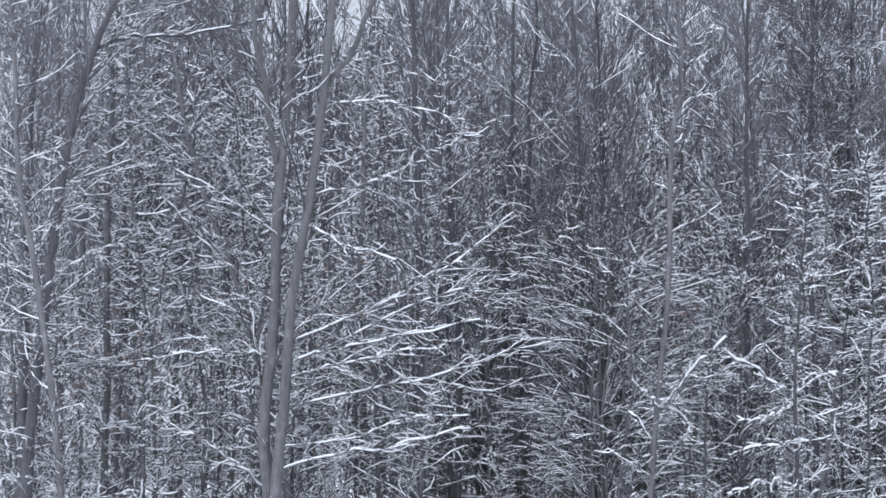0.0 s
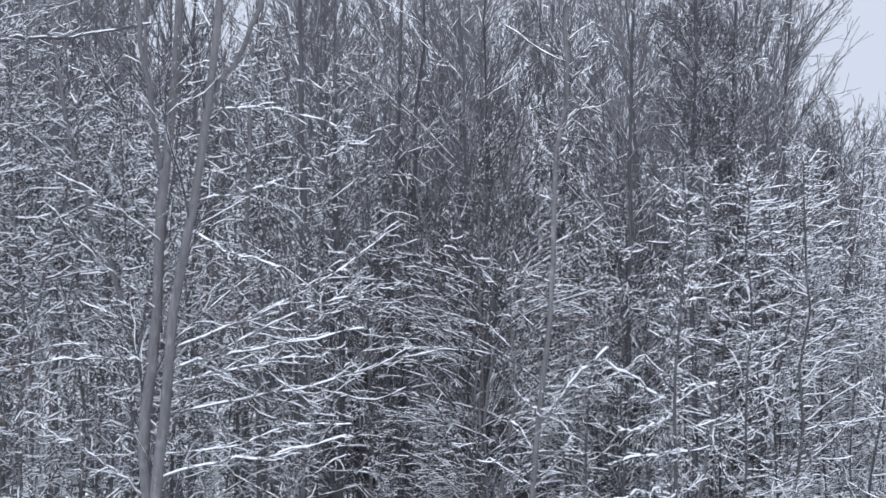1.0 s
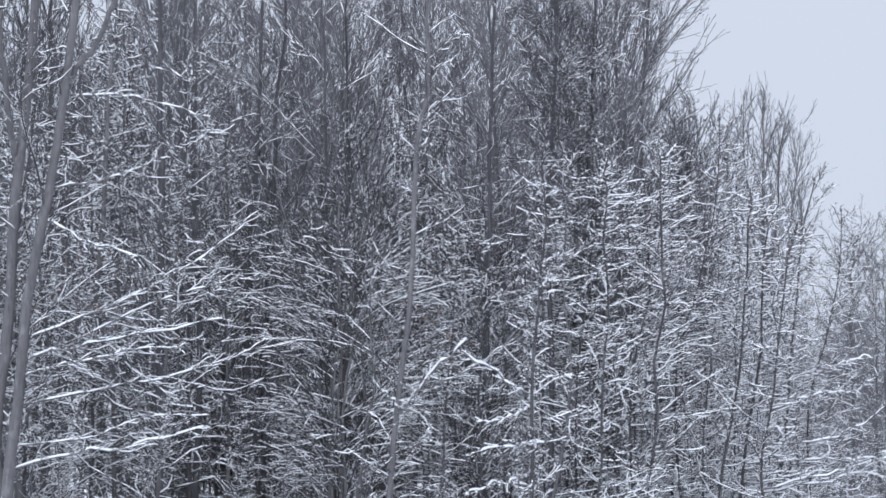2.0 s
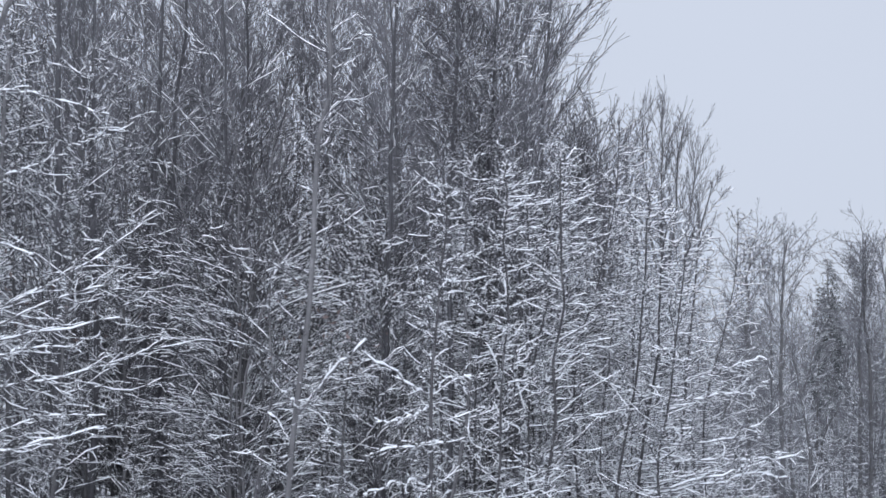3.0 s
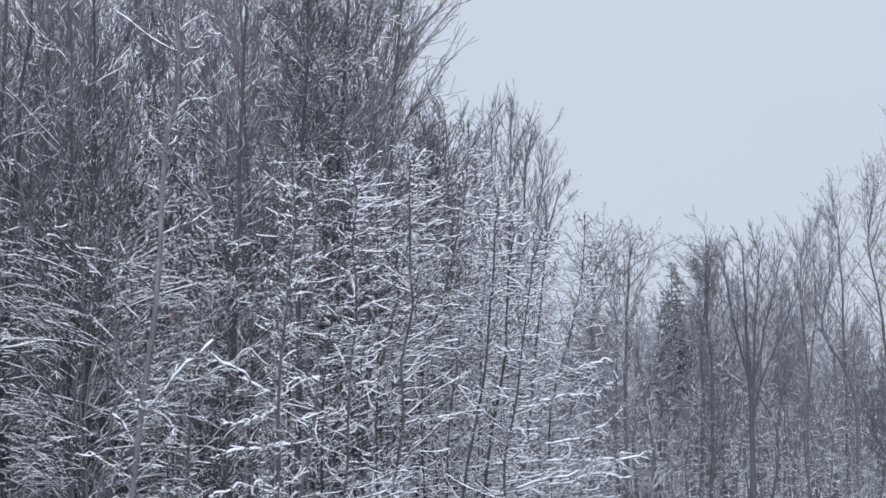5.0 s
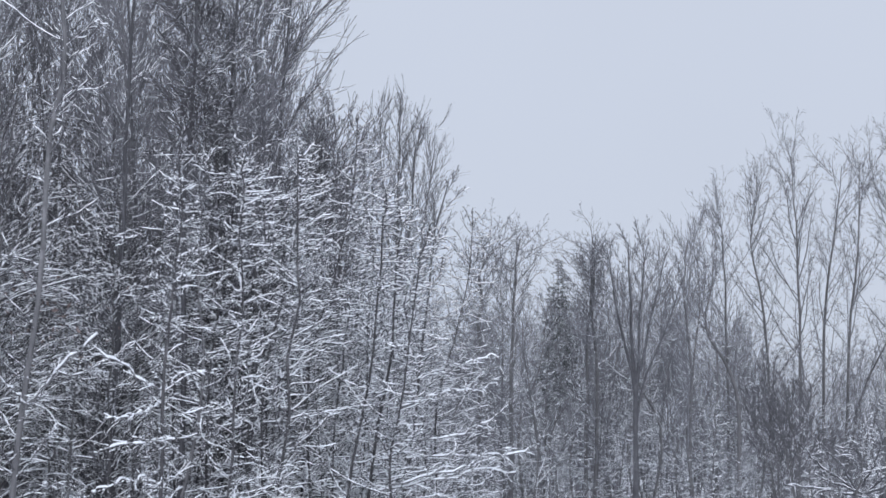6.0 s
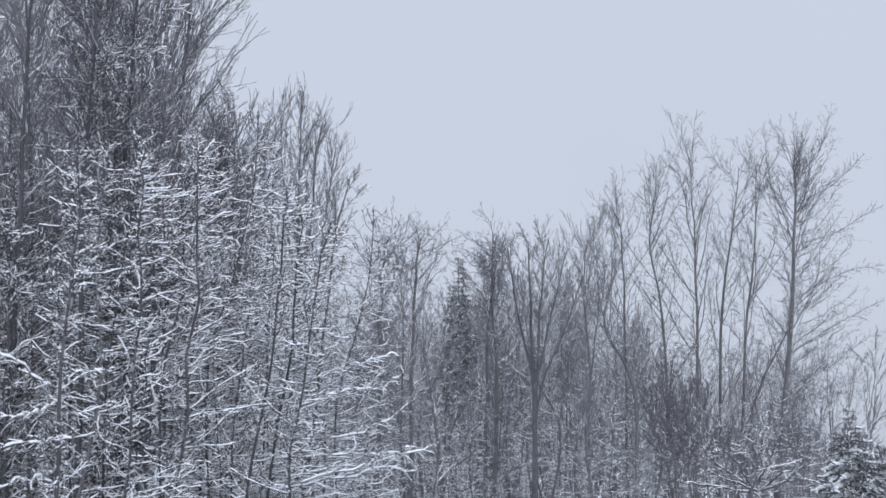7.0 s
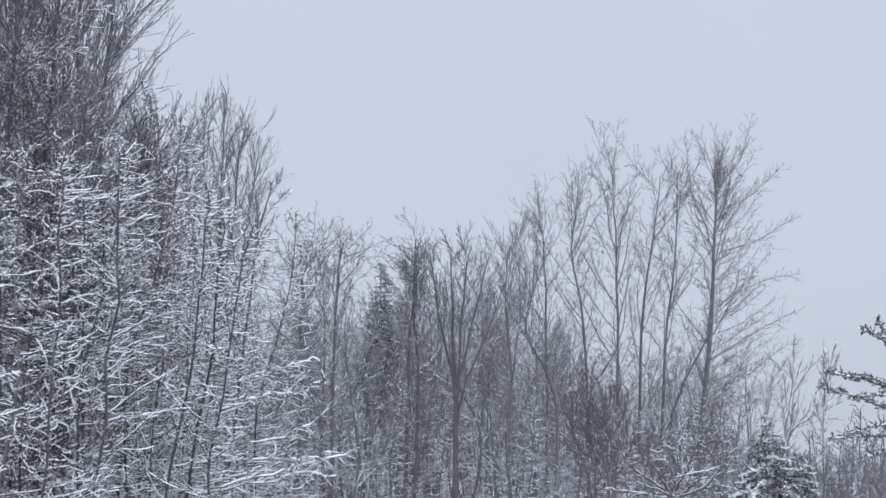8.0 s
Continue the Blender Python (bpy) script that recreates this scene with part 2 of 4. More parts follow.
# how each kind of crown branches: limbs, twigs, twiglets
CROWNS = {}
CROWNS["upright"] = dict(calm=0.5, limb=(18, (0.15, 0.98), (18, 40), (0.2, 0.4)), lift=0.25, flat=1.0, twig=(8, (15, 40), (0.3, 0.6)), last=(2, (15, 40), (0.35, 0.65)), fall=0.45, up=0.2)
CROWNS["spread"] = dict(calm=1.1, limb=(84, (0.04, 0.98), (52, 98), (0.06, 0.22)), lift=0.14, flat=0.4, twig=(5, (20, 55), (0.2, 0.48)), last=(1, (20, 50), (0.35, 0.7)), fall=0.35, up=0.05)
CROWNS["mixed"] = dict(calm=0.9, limb=(54, (0.06, 0.99), (36, 80), (0.07, 0.26)), lift=0.2, flat=0.7, twig=(6, (20, 52), (0.22, 0.5)), last=(1, (20, 50), (0.35, 0.7)), fall=0.4, up=0.08)
CROWNS["sparse"] = dict(calm=0.3, slim=0.0085, twig_slim=0.008, wide_low=0.7, limb=(34, (0.12, 0.98), (26, 50), (0.13, 0.36)), lift=0.5, flat=1.0, twig=(10, (20, 44), (0.2, 0.44)), last=(3, (20, 46), (0.35, 0.6)), fall=0.5, up=0.3)
CROWNS["poplar"] = dict(calm=0.5, slim=0.0075, twig_slim=0.007, wide_low=0.5, limb=(46, (0.14, 0.99), (24, 52), (0.1, 0.34)), lift=0.45, flat=1.0, twig=(10, (22, 52), (0.2, 0.42)), last=(3, (22, 52), (0.3, 0.6)), fall=0.45, up=0.22)
CROWNS["plume"] = dict(calm=0.4, slim=0.0045, limb=(18, (0.22, 0.97), (14, 38), (0.22, 0.48)), lift=0.2, flat=1.0, twig=(10, (12, 36), (0.25, 0.5)), last=(3, (14, 38), (0.3, 0.6)), fall=0.45, up=0.2)
CROWNS["round"] = dict(calm=0.8, slim=0.009, twig_slim=0.008, limb=(26, (0.2, 0.95), (32, 66), (0.2, 0.38)), lift=0.35, flat=1.0, twig=(10, (25, 55), (0.22, 0.46)), last=(4, (22, 52), (0.35, 0.65)), fall=0.5, up=0.12)
CROWNS["fan"] = dict(calm=1.15, limb=(108, (0.03, 0.99), (58, 94), (0.07, 0.25)), lift=0.12, flat=0.16, twig=(4, (16, 46), (0.2, 0.48)), last=(1, (16, 42), (0.35, 0.7)), fall=0.68, up=0.05)
CROWNS["herring"] = dict(calm=1.2, limb=(84, (0.03, 0.99), (40, 74), (0.04, 0.17)), lift=0.2, flat=0.5, twig=(5, (22, 55), (0.22, 0.5)), last=(1, (22, 55), (0.4, 0.7)), fall=0.45, up=0.1)
CROWNS["brushy"] = dict(calm=0.35, slim=0.0042, limb=(34, (0.2, 0.99), (16, 46), (0.16, 0.36)), lift=0.15, flat=1.0, twig=(9, (10, 34), (0.28, 0.58)), last=(2, (10, 32), (0.35, 0.65)), fall=0.4, up=0.12)
CROWNS["arching"] = dict(calm=0.4, slim=0.0042, limb=(50, (0.2, 0.99), (34, 62), (0.12, 0.25)), lift=0.45, flat=1.0, twig=(9, (10, 34), (0.3, 0.6)), last=(2, (12, 34), (0.35, 0.65)), fall=0.38, up=0.25)
CROWNS["fountain"] = dict(calm=0.45, limb=(22, (0.06, 0.98), (24, 58), (0.14, 0.34)), lift=-0.55, flat=1.0, twig=(5, (10, 34), (0.25, 0.55)), last=(1, (12, 34), (0.35, 0.65)), fall=0.45, up=-0.2)
CROWNS["broom"] = dict(calm=0.35, slim=0.004, limb=(46, (0.35, 1.0), (10, 34), (0.16, 0.34)), lift=0.1, flat=1.0, twig=(8, (8, 26), (0.3, 0.6)), last=(2, (8, 26), (0.35, 0.65)), fall=0.4, up=0.1)
CROWNS["vee"] = dict(calm=0.35, slim=0.007, limb=(12, (0.55, 0.98), (20, 42), (0.16, 0.34)), lift=0.2, flat=1.0, twig=(9, (16, 40), (0.25, 0.5)), last=(3, (16, 40), (0.3, 0.6)), fall=0.4, up=0.2)
CROWNS["crinkle"] = dict(calm=1.7, limb=(92, (0.04, 0.99), (50, 100), (0.05, 0.16)), lift=0.1, flat=0.45, twig=(6, (25, 65), (0.25, 0.55)), last=(1, (25, 60), (0.35, 0.7)), fall=0.3, up=0.05)
CROWNS["broomhead"] = dict(calm=0.7, slim=0.005, limb=(44, (0.56, 0.9), (24, 66), (0.06, 0.14)), lift=0.2, flat=1.0, twig=(12, (18, 50), (0.35, 0.65)), last=(3, (18, 50), (0.4, 0.75)), fall=0.2, up=0.2)
CROWNS["low"] = dict(limb=(8, (0.02, 1.0), (35, 85), (0.3, 0.55)), lift=0.15, flat=0.8, twig=(5, (20, 50), (0.4, 0.75)), last=(1, (20, 50), (0.4, 0.8)), fall=0.3, up=0.05)


def crown_of(rng, P, R, kind, lean=(0, 0, 0), more=1.0, thin=0.0048, cheap=0, reach=1.0):
    c = CROWNS[kind]
    calm = c.get("calm", 0.7)
    number, span, angle, length = c["limb"]
    limbs = grow(rng, P, R, max(2, int(number * more)), span, angle, (length[0] * reach, length[1] * reach), c["lift"], 0.16 * calm, 9 - 2 * cheap, c.get("slim", 0.007), c["fall"], c["flat"], lean, thin * 1.35, c.get("wide_low", 0.0), 0.4 * calm)
    number, angle, length = c["twig"]
    twigs = grow(rng, *limbs, number, (0.08, 1.0), angle, length, c["up"], 0.2 * calm, 6 - cheap, c.get("twig_slim", 0.006), 0.35, c["flat"] * 0.8 + 0.2, lean, thin * 1.1, 0.0, 0.5 * calm)
    number, angle, length = c["last"]
    last = grow(rng, *twigs, number, (0.1, 0.95), angle, length, c["up"], 0.2 * calm, 4 - min(cheap, 1), 0.006, 0.2, c["flat"] * 0.6 + 0.4, lean, thin * 0.9, 0.0, 0.5 * calm)
    return limbs, twigs, last


def dress(tree, rng, stems, crowns, bark_material, twig_material, snowy, thick=0.02, caught=60, snow_top=99.0):
    """Hangs trunk, crown and snow on a tree as its parts."""
    for P, R in stems:
        part("trunk", [tubes(P, R, 8)], bark_material, tree, smooth=True)
    twigs = [tubes(*level, sides) for c in crowns for level, sides in zip(c, (4, 3, 3))]
    crown = part("crown", twigs, twig_material, tree, "bare branches and fine twigs")
    if snowy > 0:
        lies = []
        for limbs, mid, last in crowns:
            limbs, mid, last = [(P[P[..., 2].mean(1) < snow_top], R[P[..., 2].mean(1) < snow_top]) for P, R in (limbs, mid, last)]
            if not (len(limbs[0]) and len(mid[0]) and len(last[0])):
                continue
            lies += [snow_on(rng, *limbs, min(1, snowy * 1.1), thick * 1.15, 2, 3, 0.36), snow_on(rng, *mid, snowy * 0.75, thick, 2, 3, 0.36), snow_on(rng, *last, snowy * 0.4, thick * 0.8, 1, 3, 0.3)]
            lies.append(clumps(rng, mid[0], caught * 4, thick * 1.25, (0.5, 1.2)))
        tagged(part("snow", lies, SNOW, crown, "uneven white snow along the upper sides"), kind="stuff")
    return tree


def bough(tree, seed, d, line, r0, r1, thick, twigs=17, material=BARK_GREY, fork=False):
    """One limb of a tree that can be told apart, with its own twigs and its load of snow."""
    rng = np.random.default_rng(seed)
    at = np.array(tree.location)
    n = 13
    P = (spline([spot(az, el, d + 0.2 - 0.3 * k) for k, (az, el) in enumerate(line)], n) - at)[None]
    R = np.linspace(r0, r1, n)[None]
    P[0, 1:-1] += rng.normal(size=(n - 2, 3)) * 0.018
    mid = grow(rng, P, R, twigs, (0.12, 1.0), (20, 55), (0.06, 0.26), 0.1, 0.16, 6, 0.008, 0.3, 0.4, (0, 0, 0), 0.0055)
    last = grow(rng, *mid, 2, (0.2, 1.0), (15, 45), (0.3, 0.6), 0.1, 0.14, 4, 0.007, 0.2, 0.8, (0, 0, 0), 0.0045)
    R = R * (0.65 if fork else 0.5)
    limb = part("stem" if fork else "limb", [tubes(P, R, 7), tubes(*mid, 4), tubes(*last, 3)], material, tree)
    if thick > 0:
        lies = [snow_on(rng, P, R, 1.1, thick * 0.5, 4, 6, 0.42 if thick < 0.05 else 0.28), clumps(rng, mid[0], twigs * 3, min(thick * 0.4, 0.015), (0.6, 1.3)), snow_on(rng, *mid, 0.65, min(thick * 0.36, 0.014), 2, 4, 0.36), snow_on(rng, *last, 0.4, min(thick * 0.3, 0.011), 1, 3, 0.3)]
        tagged(part("snow", lies, SNOW, limb, "thick ridge of fresh snow"), kind="stuff")
    return limb


def dry_leaves(tree, seed, centre, d, spread, count):
    """Withered leaves that still cling to the twigs of a tree."""
    rng = np.random.default_rng(seed)
    c = spot(*centre, d) - np.array(tree.location) + rng.normal(size=(count, 3)) * (spread, spread * 0.6, spread * 0.6)
    a, b = unit(rng.normal(size=(count, 3))), rng.normal(size=(count, 3))
    b = unit(np.cross(a, b))
    up = np.cross(a, b)
    L = rng.uniform(0.03, 0.06, (count, 1))
    V = np.stack([c - a * L, c - b * L * 0.45 + up * L * 0.2, c + a * L, c + b * L * 0.45 + up * L * 0.2], 1).reshape(-1, 3)
    F = np.arange(count)[:, None, None] * 4 + np.array([(0, 1, 2, 2), (0, 2, 3, 3)])[None]
    tagged(part("dry_leaves", [(V, F.reshape(-1, 4))], DRY_LEAF, tree, "withered brown leaves"), kind="stuff")


def named_tree(seed, d, line, r0, r1, kind, label, bark_material=BARK_GREY, twig_material=TWIG, snowy=0.5, lean=(0, 0, 0), more=1.0, thick=0.0135, name="tree", category="tree", group="trees of the thicket", thin=0.0048, reach=1.0, onto=None):
    """A tree whose trunk follows bearings and elevations at d metres; the first point is carried down to the ground."""
    rng = np.random.default_rng(seed)
    pts = [spot(az, el, d) for az, el in line]
    foot = pts[0].copy()
    foot[:2] -= (pts[1] - pts[0])[:2] / max((pts[1] - pts[0])[2], 0.5) * (foot[2] - ground_z(foot[0], foot[1])) * 0.5
    foot[2] = ground_z(foot[0], foot[1]) - 0.15
    tree = onto or thing(name, foot[0], foot[1], label, category, group, ground_z(foot[0], foot[1]))
    P, R = trunk_line(foot, [p - np.array(tree.location) for p in [foot] + pts], r0, r1)
    return dress(tree, rng, [(P, R)], [crown_of(rng, P, R, kind, lean, more, thin, 0, reach)], bark_material, twig_material, snowy, thick)


# ---- ground ----
def build_ground():
    xs = np.concatenate([[-3000, -900, -400, -200], np.linspace(-120, 120, 61), [200, 400, 900, 3000]])
    ys = np.concatenate([[-3000, -900, -300, -120], np.linspace(-60, 180, 61), [220, 260, 300, 600, 1200, 3000]])
    bm = bmesh.new()
    grid = [[bm.verts.new((x, y, ground_z(x, y) + 0.1 * noise.noise((x * 0.11, y * 0.11, 0)) - 0.03)) for x in xs] for y in ys]
    for j in range(len(ys) - 1):
        for i in range(len(xs) - 1):
            bm.faces.new((grid[j][i], grid[j][i + 1], grid[j + 1][i + 1], grid[j + 1][i])).smooth = True
    me = bpy.data.meshes.new("ground")
    bm.to_mesh(me)
    bm.free()
    me.materials.append(SNOW_GROUND)
    tagged(new("ground", me), "snow-covered uneven open ground under the trees", "ground", kind="structure")


build_ground()

# ---- the thicket, trees that stand out one by one ----
twin_a = named_tree(11, 24.0, [(-18.92, -0.82), (-18.96, 1.93), (-18.78, 5.62), (-18.55, 9.33), (-18.34, 13.02), (-18.11, 15.58)], 0.1, 0.058, "upright", "grey twin-stemmed tree with long snow-laden side branches", snowy=0.6, more=0.35)
twin_b = named_tree(12, 23.8, [(-18.66, -0.82), (-18.34, 1.93), (-18.13, 5.63), (-17.48, 9.35), (-17.11, 12.86), (-16.80, 15.61)], 0.092, 0.052, "upright", "leaning grey-barked stem of a twin tree", snowy=0.7, more=0.35, onto=twin_a)
bent = named_tree(13, 24.5, [(-25.50, -1.15), (-26.21, 4.43), (-26.93, 8.22), (-27.28, 11.82), (-27.54, 15.01)], 0.058, 0.03, "mixed", "slender grey tree bending away, snow on its twigs", snowy=0.6)
named_tree(14, 27.5, [(-26.72, 0.10), (-26.81, 6.96), (-26.73, 10.94), (-26.47, 15.26)], 0.112, 0.031, "brushy", "dark-barked tree standing inside the thicket", BARK_DEEP, TWIG_BARE, snowy=0.4)
leaning = named_tree(15, 25.5, [(-26.42, 1.90), (-25.69, 8.63), (-25.05, 12.28), (-24.09, 14.66), (-23.74, 15.40)], 0.102, 0.028, "brushy", "dark leaning tree with nearly bare bark", BARK_DEEP, TWIG_BARE, snowy=0.4)
named_tree(16, 27.0, [(-24.14, -0.98), (-24.18, 5.56), (-24.18, 11.77), (-24.09, 14.30)], 0.075, 0.035, "fan", "thin grey tree with level snowy branches", snowy=0.7)
named_tree(17, 28.0, [(-23.42, -0.98), (-23.35, 5.57), (-23.20, 11.44), (-23.04, 14.71)], 0.06, 0.03, "fan", "thin grey tree with level snowy branches", snowy=0.7)
named_tree(18, 26.0, [(-18.45, -0.28), (-19.60, 4.51), (-20.93, 8.00), (-21.71, 10.57), (-22.32, 13.65)], 0.07, 0.03, "mixed", "thin grey tree leaning over its neighbours", snowy=0.7)
named_tree(19, 27.0, [(-17.52, -0.83), (-16.81, 3.78), (-15.96, 5.64), (-15.81, 10.47), (-15.73, 13.79)], 0.06, 0.03, "fan", "thin grey tree with level snowy branches", snowy=0.7)
named_tree(20, 26.5, [(-13.84, -0.84), (-14.00, 5.64), (-14.11, 10.29), (-14.15, 14.90), (-14.19, 15.99)], 0.085, 0.024, "brushy", "dark-barked tree with steep upper branches", BARK_DEEP, TWIG_BARE, snowy=0.5)
named_tree(21, 28.0, [(-12.69, -0.84), (-12.89, 7.50), (-12.97, 12.14), (-13.08, 15.99)], 0.074, 0.020, "brushy", "dark-barked tree with steep upper branches", BARK_DEEP, TWIG_BARE, snowy=0.5)
named_tree(22, 29.0, [(-11.33, -0.84), (-11.19, 3.77), (-10.91, 9.35), (-10.77, 15.43)], 0.083, 0.023, "brushy", "dark tree deep in the thicket", BARK_DEEP, TWIG_BARE, snowy=0.4)
named_tree(23, 29.5, [(-10.55, -0.84), (-10.57, 3.77), (-10.34, 9.35), (-10.01, 15.42)], 0.082, 0.023, "brushy", "dark tree deep in the thicket", BARK_DEEP, TWIG_BARE, snowy=0.4)
slender = named_tree(24, 24.0, [(-6.45, -1.03), (-5.82, 5.58), (-5.39, 11.47), (-5.05, 15.46)], 0.05, 0.028, "mixed", "slender smooth grey tree with forked snowy boughs", snowy=0.5, more=0.6)
named_tree(25, 28.5, [(-8.49, -0.85), (-8.60, 5.61), (-8.69, 11.18), (-8.76, 15.94)], 0.052, 0.014, "brushy", "dark many-branched upright tree", BARK_DEEP, TWIG_BARE, snowy=0.5)
named_tree(26, 31.0, [(-8.13, -0.85), (-7.95, 5.60), (-7.93, 11.16), (-7.95, 15.92)], 0.05, 0.014, "brushy", "dark many-branched upright tree", BARK_DEEP, TWIG_BARE, snowy=0.5)
named_tree(27, 27.5, [(-3.44, -0.85), (-3.23, 5.53), (-3.12, 11.03), (-2.92, 15.73)], 0.069, 0.019, "brushy", "dark straight tree with steep bare branches", BARK_DEEP, TWIG_BARE, snowy=0.5)
sapling = named_tree(28, 23.0, [(-1.80, -1.03), (-1.73, 3.31), (-1.35, 6.95), (-1.35, 9.51)], 0.036, 0.009, "herring", "dark sapling with short snow-laden side branches", BARK_SAPLING, snowy=0.7, thick=0.014, name="sapling", category="sapling", group="saplings of the thicket")
named_tree(29, 28.0, [(0.10, -0.92), (0.13, 7.42), (0.28, 12.06), (0.39, 15.73)], 0.06, 0.016, "broomhead", "tree with a dense mass of fine dark twigs", BARK_DEEP, TWIG_BARE, 0.15, more=0.8)
named_tree(30, 27.0, [(-1.19, -0.92), (-1.19, 7.41), (-0.96, 12.61), (-0.93, 15.72)], 0.06, 0.016, "broomhead", "tree with a dense mass of fine dark twigs", BARK_DEEP, TWIG, 0.15)
R_LEAN = (0.5, 0, 0.06)
named_tree(31, 24.0, [(0.38, -1.29), (0.62, 3.69), (0.69, 7.79), (0.77, 9.65)], 0.023, 0.009, "fan", "thin sapling with level snow-lined twigs", BARK_SAPLING, snowy=0.85, lean=R_LEAN, thick=0.012, thin=0.0046, name="sapling", category="sapling", group="saplings of the thicket")
named_tree(32, 24.5, [(2.00, -1.29), (2.33, 3.32), (2.60, 5.74), (2.45, 9.27), (2.39, 10.20)], 0.027, 0.009, "fan", "thin sapling with level snow-lined twigs", BARK_SAPLING, snowy=0.85, lean=R_LEAN, thick=0.012, thin=0.0046, name="sapling", category="sapling", group="saplings of the thicket")
named_tree(33, 25.0, [(4.30, -1.28), (4.92, 2.76), (5.33, 6.84), (5.46, 8.41)], 0.027, 0.009, "fan", "thin sapling with level snow-lined twigs", BARK_SAPLING, snowy=0.85, lean=R_LEAN, thick=0.012, thin=0.0046, name="sapling", category="sapling", group="saplings of the thicket")
edge_a = named_tree(34, 25.0, [(4.94, -1.28), (5.55, 2.94), (5.81, 5.90), (5.90, 7.94)], 0.030, 0.009, "fan", "thin sapling with level snow-lined twigs", BARK_SAPLING, snowy=0.85, lean=R_LEAN, thick=0.012, thin=0.0046, name="sapling", category="sapling", group="saplings of the thicket")
edge_b = named_tree(35, 24.5, [(5.49, -1.28), (5.98, 1.47), (6.43, 5.53), (6.82, 7.37)], 0.025, 0.009, "fan", "leaning sapling with level snow-lined twigs", BARK_SAPLING, snowy=0.85, lean=R_LEAN, thick=0.012, thin=0.0046, name="sapling", category="sapling", group="saplings of the thicket")
edge_c = named_tree(36, 26.0, [(6.17, -1.27), (6.59, 3.31), (7.1, 7.0), (7.5, 8.9)], 0.028, 0.008, "sparse", "leaning sapling at the edge of the thicket", BARK_SAPLING, TWIG_BARE, snowy=0.5, more=0.35, thin=0.0045, reach=0.5, name="sapling", category="sapling", group="saplings of the thicket")
# boughs that stand out, each with its ridge of snow
bough(twin_b, 101, 23.6, [(-16.89, 11.46), (-15.53, 11.58), (-14.21, 11.40), (-12.47, 10.98)], 0.03, 0.012, 0.04)
bough(twin_b, 102, 23.6, [(-18.01, 3.09), (-16.63, 3.50), (-14.77, 3.84), (-11.97, 4.41)], 0.035, 0.012, 0.05)
bough(twin_b, 103, 23.6, [(-17.48, 8.51), (-15.53, 9.03), (-14.21, 9.55), (-13.22, 10.20)], 0.028, 0.01, 0.035)
bough(twin_b, 104, 23.6, [(-18.02, 3.77), (-14.95, 5.08), (-13.08, 6.10), (-11.20, 7.57)], 0.03, 0.01, 0.04)
bough(twin_b, 105, 23.6, [(-17.77, 7.49), (-16.64, 6.97), (-15.71, 6.70), (-14.77, 6.38)], 0.025, 0.01, 0.045)
bough(twin_b, 106, 23.6, [(-18.11, 3.03), (-14.77, 4.62), (-12.90, 5.36), (-10.93, 5.68)], 0.028, 0.01, 0.04)
bough(twin_b, 107, 23.6, [(-18.28, 1.56), (-14.95, 2.26), (-12.90, 2.76), (-10.57, 3.55)], 0.03, 0.01, 0.045)
bough(twin_b, 108, 23.6, [(-18.44, -0.46), (-16.61, -0.02), (-14.39, 0.36), (-11.98, 1.03)], 0.03, 0.01, 0.05)
bough(twin_b, 109, 23.6, [(-18.36, 0.27), (-16.24, 0.54), (-14.39, 1.15), (-12.35, 1.27)], 0.026, 0.01, 0.04)
bough(twin_b, 110, 23.6, [(-18.19, 2.52), (-16.62, 2.94), (-15.14, 3.30), (-13.37, 3.44)], 0.026, 0.01, 0.04)
bough(twin_a, 111, 23.8, [(-18.88, 3.12), (-19.95, 3.36), (-21.60, 3.28), (-23.68, 2.97)], 0.028, 0.01, 0.045)
bough(twin_a, 112, 23.8, [(-18.99, -1.10), (-20.09, -0.18), (-21.01, 0.42), (-22.29, 1.10)], 0.028, 0.01, 0.05)
bough(twin_a, 113, 23.8, [(-18.60, 7.07), (-19.63, 7.84), (-20.94, 8.74), (-22.43, 9.45)], 0.025, 0.01, 0.035)
bough(twin_a, 114, 23.8, [(-18.64, 4.88), (-19.98, 5.98), (-20.95, 6.78), (-22.50, 8.38)], 0.022, 0.01, 0.035)
bough(bent, 115, 24.3, [(-26.29, 5.30), (-25.27, 6.18), (-23.84, 6.88)], 0.022, 0.008, 0.035)
bough(bent, 116, 24.3, [(-26.14, 3.71), (-26.82, 3.88), (-27.79, 4.08)], 0.022, 0.008, 0.04)
bough(bent, 117, 24.3, [(-25.73, -0.97), (-26.35, -0.70), (-27.39, -0.78)], 0.022, 0.008, 0.045)
bough(slender, 120, 23.7, [(-6.12, 1.34), (-5.61, 1.98), (-4.96, 2.80), (-3.94, 3.75)], 0.045, 0.02, 0.085, 6)
bough(slender, 121, 23.7, [(-6.19, 1.49), (-6.53, 1.90), (-7.02, 2.41)], 0.03, 0.012, 0.065, 4)
bough(slender, 122, 23.7, [(-6.17, 1.44), (-4.78, 2.40), (-3.32, 3.15), (-1.40, 4.31)], 0.022, 0.008, 0.025)
bough(slender, 123, 23.7, [(-6.39, -1.03), (-5.74, 0.06), (-5.09, 0.88)], 0.02, 0.008, 0.045)
bough(sapling, 124, 22.9, [(-1.76, 2.01), (-2.44, 2.23), (-3.14, 2.82), (-4.04, 3.38)], 0.026, 0.01, 0.06, 9)
bough(sapling, 125, 22.9, [(-1.77, 0.32), (-1.41, 0.45), (-2.48, 0.31), (-3.82, 0.02)], 0.022, 0.01, 0.055)
